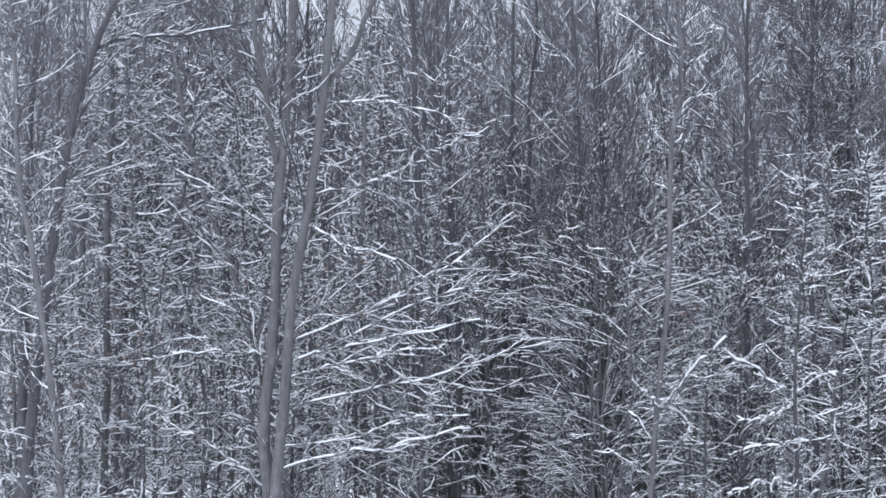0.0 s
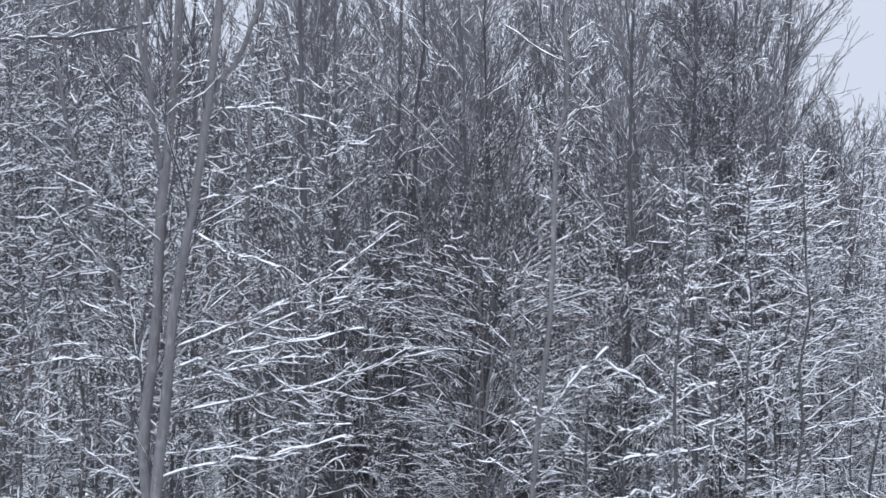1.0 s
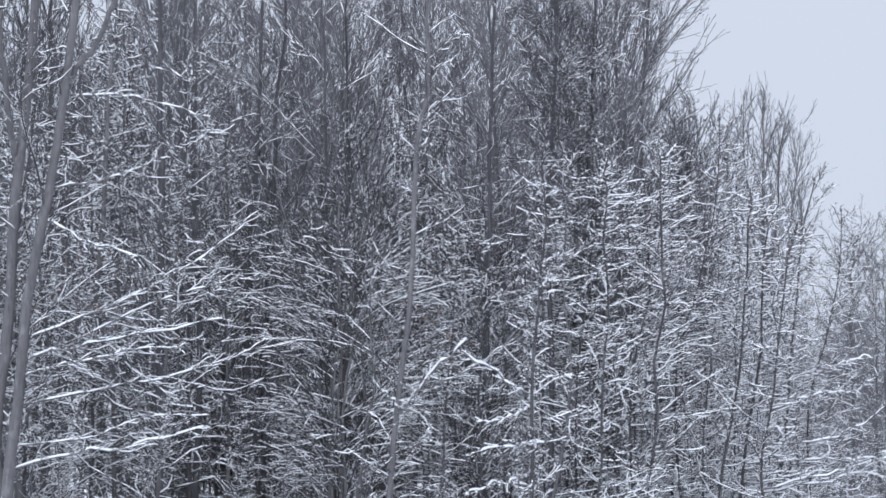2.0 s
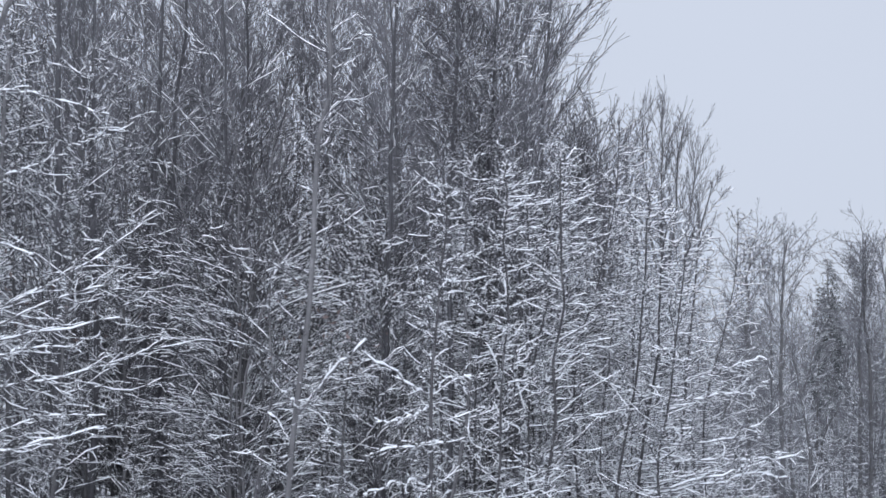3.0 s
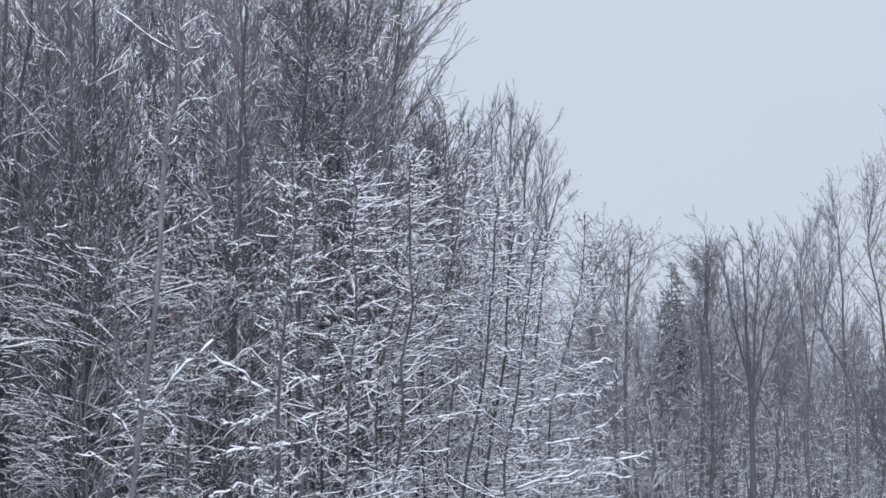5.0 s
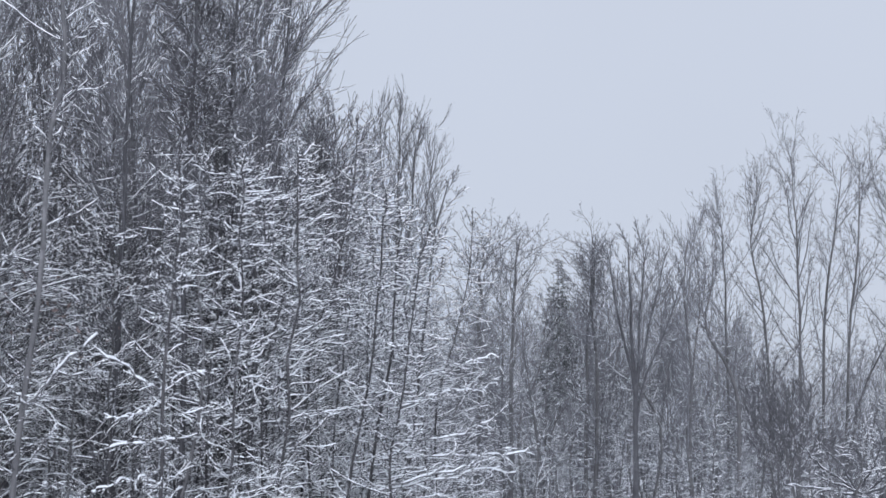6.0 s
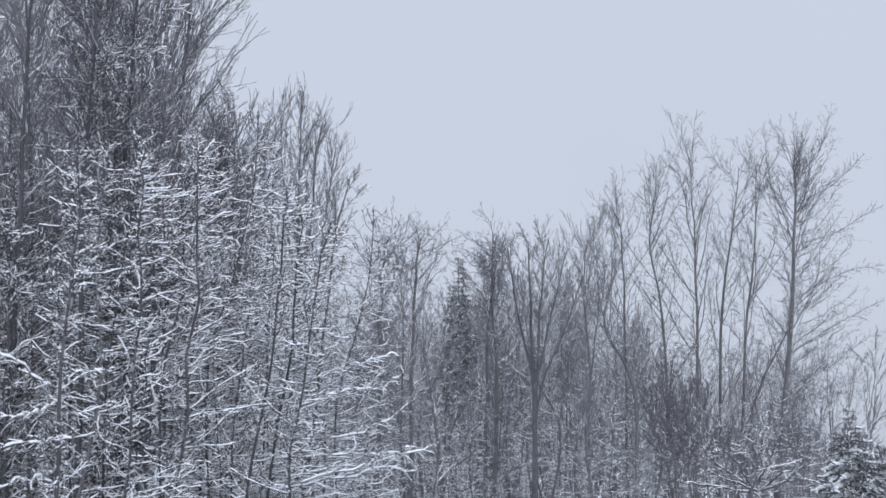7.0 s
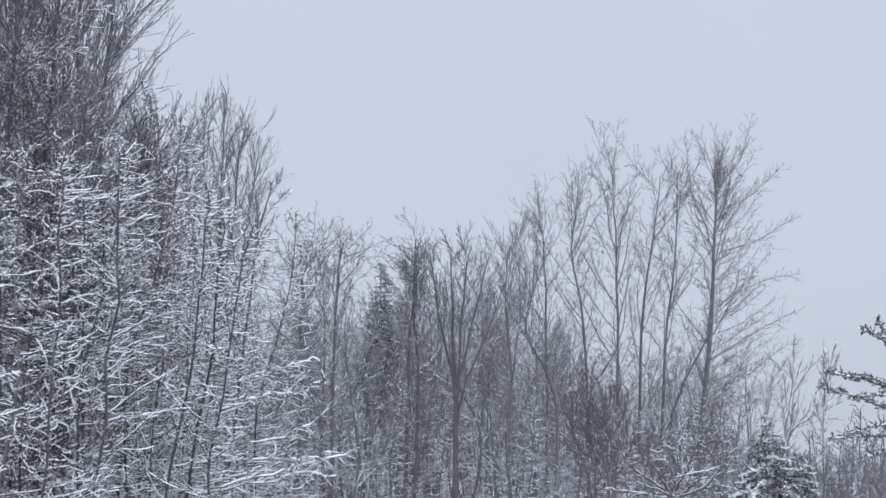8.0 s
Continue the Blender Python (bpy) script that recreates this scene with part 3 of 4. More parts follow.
bough(sapling, 126, 22.9, [(-1.78, 1.46), (-2.37, 1.36), (-2.91, 1.11), (-3.58, 1.06)], 0.022, 0.008, 0.05)
bough(sapling, 127, 22.9, [(-1.80, 2.04), (-1.18, 2.49), (0.06, 2.66)], 0.02, 0.008, 0.045)
bough(sapling, 128, 22.9, [(-1.60, 5.50), (-0.91, 6.03), (0.19, 7.09)], 0.016, 0.006, 0.03)
bough(sapling, 129, 22.9, [(-1.77, -1.03), (-2.69, -0.85), (-3.95, -1.30)], 0.02, 0.008, 0.05)
bough(edge_b, 130, 24.3, [(5.98, 1.47), (7.49, 1.98), (8.40, 2.01), (9.20, 2.34)], 0.02, 0.008, 0.045)
bough(edge_b, 131, 24.3, [(6.12, 2.20), (7.32, 2.72), (8.42, 3.02), (9.36, 3.18)], 0.02, 0.008, 0.04)
bough(edge_b, 132, 24.3, [(5.82, 0.37), (7.65, 0.55), (8.84, 1.01), (9.73, 1.68)], 0.022, 0.008, 0.045)
bough(edge_b, 133, 24.3, [(5.62, -1.09), (7.63, -0.63), (8.91, -0.27), (9.96, 0.01)], 0.022, 0.008, 0.05)
bough(edge_a, 134, 24.5, [(5.12, -0.27), (7.28, -0.09), (8.55, -0.14), (9.85, 0.08)], 0.022, 0.008, 0.045)
bough(edge_a, 135, 24.5, [(5.07, -1.28), (7.27, -0.91), (8.54, -0.63), (9.71, -0.68)], 0.022, 0.008, 0.05)
bough(edge_c, 136, 25.6, [(6.79, 4.42), (7.34, 4.41), (8.08, 4.86)], 0.016, 0.006, 0.035)
bough(twin_a, 141, 23.9, [(-18.60, 9.15), (-18.88, 10.25), (-19.16, 12.09), (-19.68, 15.18)], 0.072, 0.05, 0.0, 14, fork=True)
bough(twin_b, 142, 23.9, [(-17.23, 11.85), (-16.71, 12.57), (-16.15, 13.42), (-15.50, 15.26)], 0.072, 0.05, 0.0, 10, fork=True)
bough(leaning, 143, 25.4, [(-24.70, 13.11), (-23.43, 13.57), (-21.57, 13.68), (-19.14, 14.20)], 0.06, 0.025, 0.03, 16, BARK_DEEP)
bough(leaning, 144, 25.4, [(-25.37, 10.27), (-24.85, 11.47), (-23.58, 12.15)], 0.04, 0.015, 0.02, 10, BARK_DEEP)


# ---- the rest of the thicket: copies of a few grown models ----
def model(seed, height, r0, kind, label, bark_material, twig_material, snowy, bend=0.3, more=1.0, name="tree", category="tree", group="trees of the thicket", stems=1, lean=(0, 0, 0), thick=0.0135, fan=0.0, thin=0.0048, cheap=0, reach=1.0, snow_top=99.0):
    rng = np.random.default_rng(seed)
    tree = thing(name, 0, -40, label, category, group)
    made, crowns = [], []
    for k in range(stems):
        a = rng.uniform(0, 2 * math.pi)
        out = np.array((math.cos(a), math.sin(a), 0))
        h = height * rng.uniform(0.75, 1.0) if stems > 1 else height
        sway = rng.normal(size=(2, 3)) * (bend, bend, 0)
        out_by = fan * h * rng.uniform(0.2, 1.0)
        P, R = trunk_line(None, [out * 0.12 * (stems > 1) - (0, 0, 0.15), out * out_by * 0.3 + (0, 0, h * 0.4) + sway[0] * 0.6, out * out_by * 0.65 + (0, 0, h * 0.72) + sway[1] * 0.7, out * out_by + (0, 0, h) + sway[1]], r0, max(0.008, r0 * 0.15), 12)
        made.append((P, R))
        crowns.append(crown_of(rng, P, R, kind, lean, more, thin, cheap, reach))
    return dress(tree, rng, made, crowns, bark_material, twig_material, snowy, thick, 60 // stems, snow_top)


PLACER = random.Random(5)


def stand(models, count, az, dist, size=(0.85, 1.15), turn=360):
    """Copies of models scattered over a stretch of bearings and distances."""
    for k in range(count):
        a, d = PLACER.uniform(*az), PLACER.uniform(*dist)
        if count > 3:
            a = az[0] + (az[1] - az[0]) * (k + PLACER.random()) / count
        x, y, _ = spot(a, 0, d)
        s = PLACER.uniform(*size)
        copy_thing(models[k % len(models)], pose(x, y, ground_z(x, y), 0, 0, PLACER.uniform(-0.5, 0.5) * (turn or 50)) @ Matrix.Scale(s, 4))


def clear(models):
    """Sets a model itself at a place in its stand, so that none is left over."""
    for m in models:
        for o in (*m.children_recursive, m):
            bpy.data.objects.remove(o)


tall = [model(51, 12.5, 0.065, "brushy", "tall bare dark tree with steep snow-dusted branches", BARK_DARK, TWIG_BARE, 0.4, cheap=1), model(52, 12.0, 0.06, "brushy", "tall bare grey tree with snow on its branches", BARK_GREY, TWIG_BARE, 0.3, cheap=1, thick=0.009)]
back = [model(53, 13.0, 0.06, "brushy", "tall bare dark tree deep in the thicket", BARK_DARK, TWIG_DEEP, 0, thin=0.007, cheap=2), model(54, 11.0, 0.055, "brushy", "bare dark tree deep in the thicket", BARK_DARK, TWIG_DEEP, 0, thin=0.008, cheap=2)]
brush = [model(61, 7.0, 0.035, "fan", "snow-covered sapling with level twigs", BARK_DARK, TWIG, 0.62, cheap=1, name="sapling", category="sapling", group="saplings of the thicket"), model(62, 6.0, 0.03, "mixed", "snow-covered sapling with rising twigs", BARK_DARK, TWIG, 0.62, cheap=1, name="sapling", category="sapling", group="saplings of the thicket"), model(63, 7.5, 0.04, "spread", "snow-covered swaying sapling with level twigs", BARK_DARK, TWIG, 0.62, 0.5, cheap=1, name="sapling", category="sapling", group="saplings of the thicket")]
thorn = [model(66, 7.2, 0.035, "crinkle", "snow-covered sapling with crooked twigs", BARK_DARK, TWIG, 0.78, cheap=1, thick=0.0138, name="sapling", category="sapling", group="saplings of the thicket", thin=0.005), model(67, 6.2, 0.03, "crinkle", "low snow-covered sapling with crooked twigs", BARK_DARK, TWIG, 0.78, 0.5, cheap=1, thick=0.0138, name="sapling", category="sapling", group="saplings of the thicket", thin=0.005)]
edge = [model(64, 7.0, 0.024, "fan", "thin sapling with level snow-lined twigs", BARK_SAPLING, TWIG, 0.75, 0.4, 1.0, lean=R_LEAN, thick=0.012, thin=0.0046, name="sapling", category="sapling", group="saplings of the thicket"), model(65, 6.0, 0.024, "fan", "thin sapling with level snow-lined twigs", BARK_SAPLING, TWIG, 0.75, 0.4, 1.0, lean=R_LEAN, thick=0.012, thin=0.0046, name="sapling", category="sapling", group="saplings of the thicket")]
vase = [model(71, 7.6, 0.03, "fountain", "many-stemmed shrub fanning up from one root", BARK_DARK, TWIG, 0.6, 0.3, 0.9, "shrub", "shrub", "shrubs of the thicket", 13, fan=0.3, thick=0.0125, cheap=1, snow_top=4.6)]
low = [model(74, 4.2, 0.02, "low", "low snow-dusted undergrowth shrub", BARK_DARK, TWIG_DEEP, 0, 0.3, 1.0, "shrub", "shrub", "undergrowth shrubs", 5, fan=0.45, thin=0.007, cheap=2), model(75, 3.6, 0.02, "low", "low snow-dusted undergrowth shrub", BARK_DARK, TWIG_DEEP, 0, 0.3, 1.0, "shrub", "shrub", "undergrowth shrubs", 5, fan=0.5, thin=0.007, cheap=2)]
front = spot(-7.95, 0, 26.5)
fountain = copy_thing(vase[0], pose(front[0], front[1], ground_z(front[0], front[1])))
# snow-lined rods that arch out of its middle to both sides
for k in range(96):
    side, out, low_end = (-1) ** k, PLACER.uniform(1.2, 4.2), PLACER.uniform(-1.0, 5.8)
    rise = out * (PLACER.uniform(-0.05, 0.4 + 0.08 * low_end) if side < 0 else PLACER.uniform(0.25, 1.15))
    az = -7.85 + side * PLACER.uniform(0.0, 0.7)
    bough(fountain, 500 + k, 26.3 + PLACER.uniform(-0.5, 0.9), [(az, low_end), (az + side * out * 0.3, low_end + rise * 0.55), (az + side * out * 0.65, low_end + rise * 0.9), (az + side * out, low_end + rise)], 0.011, 0.006, 0.02, 5, TWIG)
stand(vase, 4, (-13, 1), (28, 31), (0.9, 1.1))
stand(thorn, 16, (-27.6, -14), (25.5, 29.5), (0.9, 1.25))
stand(brush[:1], 4, (-27, -15), (28, 31.5), (0.9, 1.2))
stand(brush, 5, (-14.5, -10.5), (25.5, 30))
stand(brush, 5, (-10.5, -3.9), (28, 31), (0.55, 0.7))
stand(brush, 2, (-4.9, -3.0), (26, 28), (0.72, 0.85))
stand(brush, 4, (-3.9, 0), (25.5, 30), (0.75, 0.95))
stand(edge, 13, (-1.5, 4.2), (25, 29), (0.78, 0.98), 0)
stand(edge, 13, (3.0, 7.3), (25, 28.5), (0.5, 0.78), 0)
stand([back[1]], 10, (-2, 4.8), (30, 35), (0.54, 0.66))
stand(tall, 12, (-29, 1.0), (30, 34))
stand(back, 7, (-14, 1.5), (36, 44), (0.95, 1.1))
stand([back[0]], 3, (-14, 0.5), (29, 33), (0.9, 1.05))
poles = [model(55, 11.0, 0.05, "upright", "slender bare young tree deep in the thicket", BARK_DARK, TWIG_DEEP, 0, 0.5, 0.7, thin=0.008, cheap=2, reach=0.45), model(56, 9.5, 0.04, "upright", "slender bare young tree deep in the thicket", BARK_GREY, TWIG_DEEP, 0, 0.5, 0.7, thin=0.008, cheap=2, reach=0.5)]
stand(poles, 34, (-29.5, -8), (33, 46), (0.85, 1.15))
stand(back, 6, (-26, -18.5), (32, 37))
stand(back, 34, (-30, 0.5), (34, 50))
stand(low, 5, (-13.5, -7), (33, 38), (0.9, 1.2))
stand(low, 14, (-29, 6.5), (30, 34), (0.9, 1.2))
stand(low, 13, (-30, 5), (36, 46), (1.1, 1.5))

# ---- the far wood across the clearing ----
FAR = "trees of the far wood"
fan_tree = None
for seed, line, more in (
    (37, [(5.78, -0.73), (5.80, 4.42), (5.82, 8.30), (5.86, 10.9)], 1.1),
    (38, [(5.76, -0.73), (5.75, 4.42), (5.40, 7.95), (5.2, 10.7)], 1.0),
    (39, [(5.80, -0.73), (5.85, 4.05), (6.25, 7.75), (6.5, 10.5)], 1.0),
    (44, [(5.74, -0.73), (5.6, 4.05), (4.95, 7.40), (4.6, 10.1)], 1.0),
    (45, [(5.82, -0.73), (5.92, 3.68), (6.65, 7.01), (7.05, 9.7)], 1.0),
    (46, [(5.83, -0.73), (6.0, 2.94), (6.7, 5.60), (7.1, 8.0)], 0.9),
    (49, [(5.74, -0.73), (5.5, 2.94), (4.7, 5.90), (4.2, 9.0)], 0.9),
):
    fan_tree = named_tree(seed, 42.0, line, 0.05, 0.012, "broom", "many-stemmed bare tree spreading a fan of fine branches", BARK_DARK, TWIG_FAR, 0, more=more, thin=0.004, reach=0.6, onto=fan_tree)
named_tree(40, 30.0, [(1.5, -0.74), (1.62, 5.55), (1.95, 11.13), (2.3, 15.53)], 0.06, 0.017, "arching", "tall tree with arching twigs at the edge of the thicket", BARK_DEEP, TWIG_BARE, 0.5, (0.2, 0, 0.05), 1.5, reach=1.0)
named_tree(41, 31.0, [(0.93, -0.74), (0.99, 5.55), (1.07, 11.13), (1.13, 15.91)], 0.06, 0.017, "brushy", "tall tree with arching twigs at the edge of the thicket", BARK_DEEP, TWIG_BARE, 0.5, (0.1, 0, 0), 1.2, reach=0.9)
named_tree(42, 30.5, [(2.78, -0.74), (2.90, 5.55), (3.10, 8.6), (3.25, 10.3)], 0.05, 0.015, "arching", "tree with arching twigs at the edge of the thicket", BARK_DARK, TWIG_BARE, 0.5, (0.3, 0, 0.05), 0.9, reach=1.0, thin=0.0045)
named_tree(47, 29.5, [(3.70, -0.73), (3.82, 4.43), (4.0, 7.2), (4.2, 9.0)], 0.04, 0.012, "arching", "slim tree with arching twigs at the edge of the thicket", BARK_DARK, TWIG_BARE, 0.4, (0.3, 0, 0.05), 0.8, reach=1.1, thin=0.0045)
named_tree(48, 27.0, [(1.06, -0.74), (1.12, 5.55), (1.22, 8.53), (1.34, 10.67)], 0.04, 0.012, "brushy", "dark bare tree with a dense fine-twigged top", BARK_DARK, TWIG_BARE, 0.2, (0.1, 0, 0), 1.1, thin=0.0055)
named_tree(43, 31.0, [(-2.48, -0.74), (-2.71, 5.54), (-3.03, 11.12), (-3.17, 15.88)], 0.06, 0.017, "brushy", "dark tree with steep bare branches", BARK_DEEP, TWIG_BARE, 0.5, more=1.2, reach=0.9)
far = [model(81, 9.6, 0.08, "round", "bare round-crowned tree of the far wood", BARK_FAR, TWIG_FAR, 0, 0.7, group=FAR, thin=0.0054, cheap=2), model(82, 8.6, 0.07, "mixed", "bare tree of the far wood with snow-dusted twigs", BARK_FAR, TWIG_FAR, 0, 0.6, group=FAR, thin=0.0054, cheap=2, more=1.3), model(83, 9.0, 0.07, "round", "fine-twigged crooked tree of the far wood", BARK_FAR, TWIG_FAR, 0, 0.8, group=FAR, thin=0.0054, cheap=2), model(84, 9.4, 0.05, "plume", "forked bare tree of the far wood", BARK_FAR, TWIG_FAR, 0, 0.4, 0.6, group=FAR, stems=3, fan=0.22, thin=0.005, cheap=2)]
stand(far, 26, (6.3, 17.2), (64, 84), (0.74, 1.0))
stand(far, 20, (6.3, 17.4), (68, 86), (0.84, 1.02))
stand(far, 16, (16.6, 23.2), (76, 95), (0.62, 0.86))
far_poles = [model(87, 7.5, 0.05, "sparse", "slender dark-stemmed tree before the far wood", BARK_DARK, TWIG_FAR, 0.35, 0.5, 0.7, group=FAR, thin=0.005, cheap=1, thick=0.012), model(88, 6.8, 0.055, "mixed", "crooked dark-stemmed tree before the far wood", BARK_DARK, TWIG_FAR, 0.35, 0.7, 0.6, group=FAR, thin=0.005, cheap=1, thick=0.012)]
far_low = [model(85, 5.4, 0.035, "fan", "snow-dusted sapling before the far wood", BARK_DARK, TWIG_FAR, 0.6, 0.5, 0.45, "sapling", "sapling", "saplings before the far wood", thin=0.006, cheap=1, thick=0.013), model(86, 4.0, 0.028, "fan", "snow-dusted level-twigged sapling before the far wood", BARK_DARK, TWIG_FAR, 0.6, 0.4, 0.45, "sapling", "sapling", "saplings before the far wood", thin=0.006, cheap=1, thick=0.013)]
stand(far_low, 26, (6, 17.5), (57, 70), (0.8, 1.15))
stand(far[:3], 34, (6.2, 17.4), (70, 82), (0.58, 0.86))
stand(far[:3], 14, (17.0, 23.4), (68, 80), (0.55, 0.78))
stand(far_low[1:], 12, (6, 22.8), (57, 66), (0.7, 0.95))
stand(far_low[1:], 8, (6.3, 17.2), (55, 58), (0.45, 0.6))
stand(far_low[1:], 14, (6.3, 18.0), (50, 55), (0.3, 0.4))
stand(far_poles, 22, (6.2, 17.5), (54, 64), (0.75, 1.1))
stand(far_poles, 8, (17.5, 23.0), (60, 70), (0.55, 0.8))
stand(far_low, 11, (16.5, 23.0), (54, 66), (0.6, 0.85))
stand(far_low[1:], 9, (23.6, 31), (80, 110), (0.5, 0.72))
forked = None
for seed, line, r0 in (
    (150, [(13.61, -1.16), (13.62, 1.97), (13.50, 4.57), (13.46, 6.80)], 0.13),
    (151, [(13.64, -1.16), (13.69, 2.15), (14.21, 4.57), (14.77, 6.52)], 0.09),
    (156, [(13.61, -1.16), (13.58, 2.15), (13.09, 4.38), (12.78, 6.61)], 0.09),
    (157, [(13.62, -1.16), (13.65, 2.71), (13.91, 4.94), (14.06, 6.90)], 0.08),
    (158, [(13.64, -1.16), (13.73, 1.60), (14.43, 3.45), (15.27, 5.69)], 0.07),
):
    forked = named_tree(seed, 53.0, line, r0 * 1.05, 0.013, "vee", "tall bare tree forking low into many stems", BARK_DEEP, TWIG_FAR, 0, group=FAR, thin=0.0055, more=1.0, reach=0.8, onto=forked)
for seed, line, r0, r1, kind, more in (
    (152, [(8.54, -0.99), (8.53, 3.80), (8.58, 5.65), (8.72, 6.77)], 0.1, 0.02, "round", 1.1),
    (159, [(9.55, -0.99), (9.59, 3.43), (9.72, 5.48), (9.86, 6.97)], 0.1, 0.02, "round", 1.1),
    (153, [(12.0, -0.98), (12.05, 2.33), (12.2, 5.2), (12.3, 7.1)], 0.09, 0.015, "broomhead", 0.7),
    (154, [(12.31, -0.98), (12.35, 3.08), (12.28, 5.31), (12.37, 6.89)], 0.09, 0.02, "round", 1.2),
    (155, [(16.92, -1.15), (16.94, 1.42), (16.57, 2.90), (15.96, 3.83), (16.04, 4.94), (16.27, 6.24)], 0.1, 0.012, "sparse", 0.9),
    (160, [(15.36, -1.15), (15.40, 3.08), (15.27, 5.31), (15.37, 6.80)], 0.08, 0.012, "plume", 1.0),
):
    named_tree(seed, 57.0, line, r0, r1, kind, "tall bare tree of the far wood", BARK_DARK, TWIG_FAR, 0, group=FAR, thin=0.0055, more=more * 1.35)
for seed, line, r0, r1, more in (
    (161, [(16.61, -0.96), (16.61, 3.83), (16.53, 6.80), (16.40, 7.54)], 0.08, 0.012, 0.9),
    (162, [(17.97, -0.78), (17.87, 3.82), (17.46, 6.61), (17.76, 8.46)], 0.09, 0.012, 1.0),
    (163, [(18.89, -0.95), (18.93, 3.82), (18.92, 7.16), (18.75, 9.53)], 0.1, 0.012, 1.0),
    (164, [(19.54, -0.95), (19.78, 4.56), (20.12, 6.96), (20.39, 9.14)], 0.09, 0.012, 0.9),
    (165, [(20.22, -0.95), (20.55, 3.81), (20.86, 6.95), (20.98, 9.12)], 0.09, 0.012, 0.8),
    (166, [(21.43, -0.94), (21.91, 3.44), (22.16, 7.48), (22.17, 9.32)], 0.17, 0.015, 1.8),
    (167, [(20.31, -0.77), (20.54, 0.51), (20.98, 2.16), (21.87, 3.84)], 0.09, 0.03, 0.4),
):
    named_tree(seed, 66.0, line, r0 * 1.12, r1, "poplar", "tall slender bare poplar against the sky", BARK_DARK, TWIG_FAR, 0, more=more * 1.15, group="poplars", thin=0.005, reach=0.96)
crowned = [o for o in scene.objects if o.get("group") == "poplars"][5]
for seed, line in (
    (171, [(22.06, 4.54), (23.31, 5.53), (24.80, 5.88)]),
    (172, [(21.91, 3.07), (23.28, 3.94), (24.65, 4.66)]),
    (173, [(22.14, 6.56), (23.52, 7.00), (24.71, 7.70)]),
    (174, [(22.13, 7.85), (23.36, 8.47), (24.25, 9.27)]),
    (175, [(21.80, 1.97), (23.08, 2.61), (24.54, 3.69)]),
    (176, [(22.12, 8.77), (22.92, 9.49), (23.37, 10.85)]),
    (177, [(22.10, 7.12), (21.44, 8.42), (21.22, 10.26)]),
    (178, [(21.76, 1.61), (22.89, 1.97), (24.33, 2.15)]),
):
    bough(crowned, seed, 66.0, line, 0.034, 0.01, 0, 44, TWIG_FAR)
# lesser side branches of the widest poplar, rising to both sides
for k in range(16):
    side, low_end = (1, 1, -1)[k % 3], 1.2 + 0.5 * k + PLACER.uniform(-0.2, 0.2)
    out, start = side * PLACER.uniform(1.1, 2.3) * (1.15 - 0.06 * k), 21.6 + 0.09 * min(low_end, 6)
    bough(crowned, 230 + k, 66.0, [(start, low_end), (start + out * 0.5, low_end + abs(out) * 0.35), (start + out, low_end + abs(out) * (0.55 + 0.05 * k))], 0.026, 0.009, 0, 26, TWIG_FAR)
fine = np.random.default_rng(260)
for k in range(22):
    low_end = 1.0 + 0.36 * k + fine.uniform(-0.15, 0.15)
    out, start = fine.uniform(1.5, 2.7) * (1.05 - 0.025 * k), 21.6 + 0.09 * min(low_end, 6)
    bough(crowned, 260 + k, 66.0, [(start, low_end), (start + out * 0.5, low_end + out * 0.22), (start + out, low_end + out * (0.3 + 0.035 * k))], 0.02, 0.007, 0, 30, TWIG_FAR)
tuft = [model(93, 4.6, 0.02, "plume", "dark bush of dense upright twigs", BARK_DARK, TWIG_BARE, 0, 0.2, 0.2, "bush", "shrub", "dark bushes", 8, fan=0.28, thin=0.0105, cheap=2)]
stand(tuft, 1, (18.9, 18.9), (48, 48), (0.9, 0.9))
stand(tuft, 1, (18.3, 18.3), (48.5, 48.5), (0.78, 0.78))
stand(tuft, 1, (22.2, 22.2), (60, 60), (0.75, 0.75))


stand(tuft, 5, (25.5, 31.5), (70, 90), (0.4, 0.55))
stand(tuft, 5, (17.4, 22.5), (58, 66), (0.55, 0.75))


def far_woods(count, az, dist, size=1.0):
    """The hazy wood on the other side of the valley, too far to count."""
    rng = np.random.default_rng(count)
    stems, tips = [], []
    for k in range(count):
        a, d = az[0] + (az[1] - az[0]) * (k + rng.random()) / count, rng.uniform(*dist)
        x, y, _ = spot(a, 0, d)
        h = rng.uniform(5.0, 7.2) * size
        P, R = trunk_line(None, [np.array((x, y, ground_z(x, y) - 0.2)), np.array((x, y, ground_z(x, y) + h * 0.5)) + rng.normal(size=3) * 0.2, np.array((x, y, ground_z(x, y) + h)) + rng.normal(size=3) * 0.4], 0.1 * size, 0.03 * size, 5)
        limbs = grow(rng, P, R, 11, (0.04, 0.98), (25, 70), (0.2, 0.4), 0.2, 0.15, 3, 0.01, 0.4, 1, (0, 0, 0), 0.03 * size)
        twigs = grow(rng, *limbs, 3, (0.2, 1), (25, 60), (0.35, 0.7), 0.2, 0.15, 3, 0.01, 0.2, 1, (0, 0, 0), 0.022 * size)
        tips += [tubes(P, R, 5), tubes(*limbs, 3), tubes(*twigs, 3)]
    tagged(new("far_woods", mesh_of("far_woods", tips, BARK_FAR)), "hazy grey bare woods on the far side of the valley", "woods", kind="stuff")


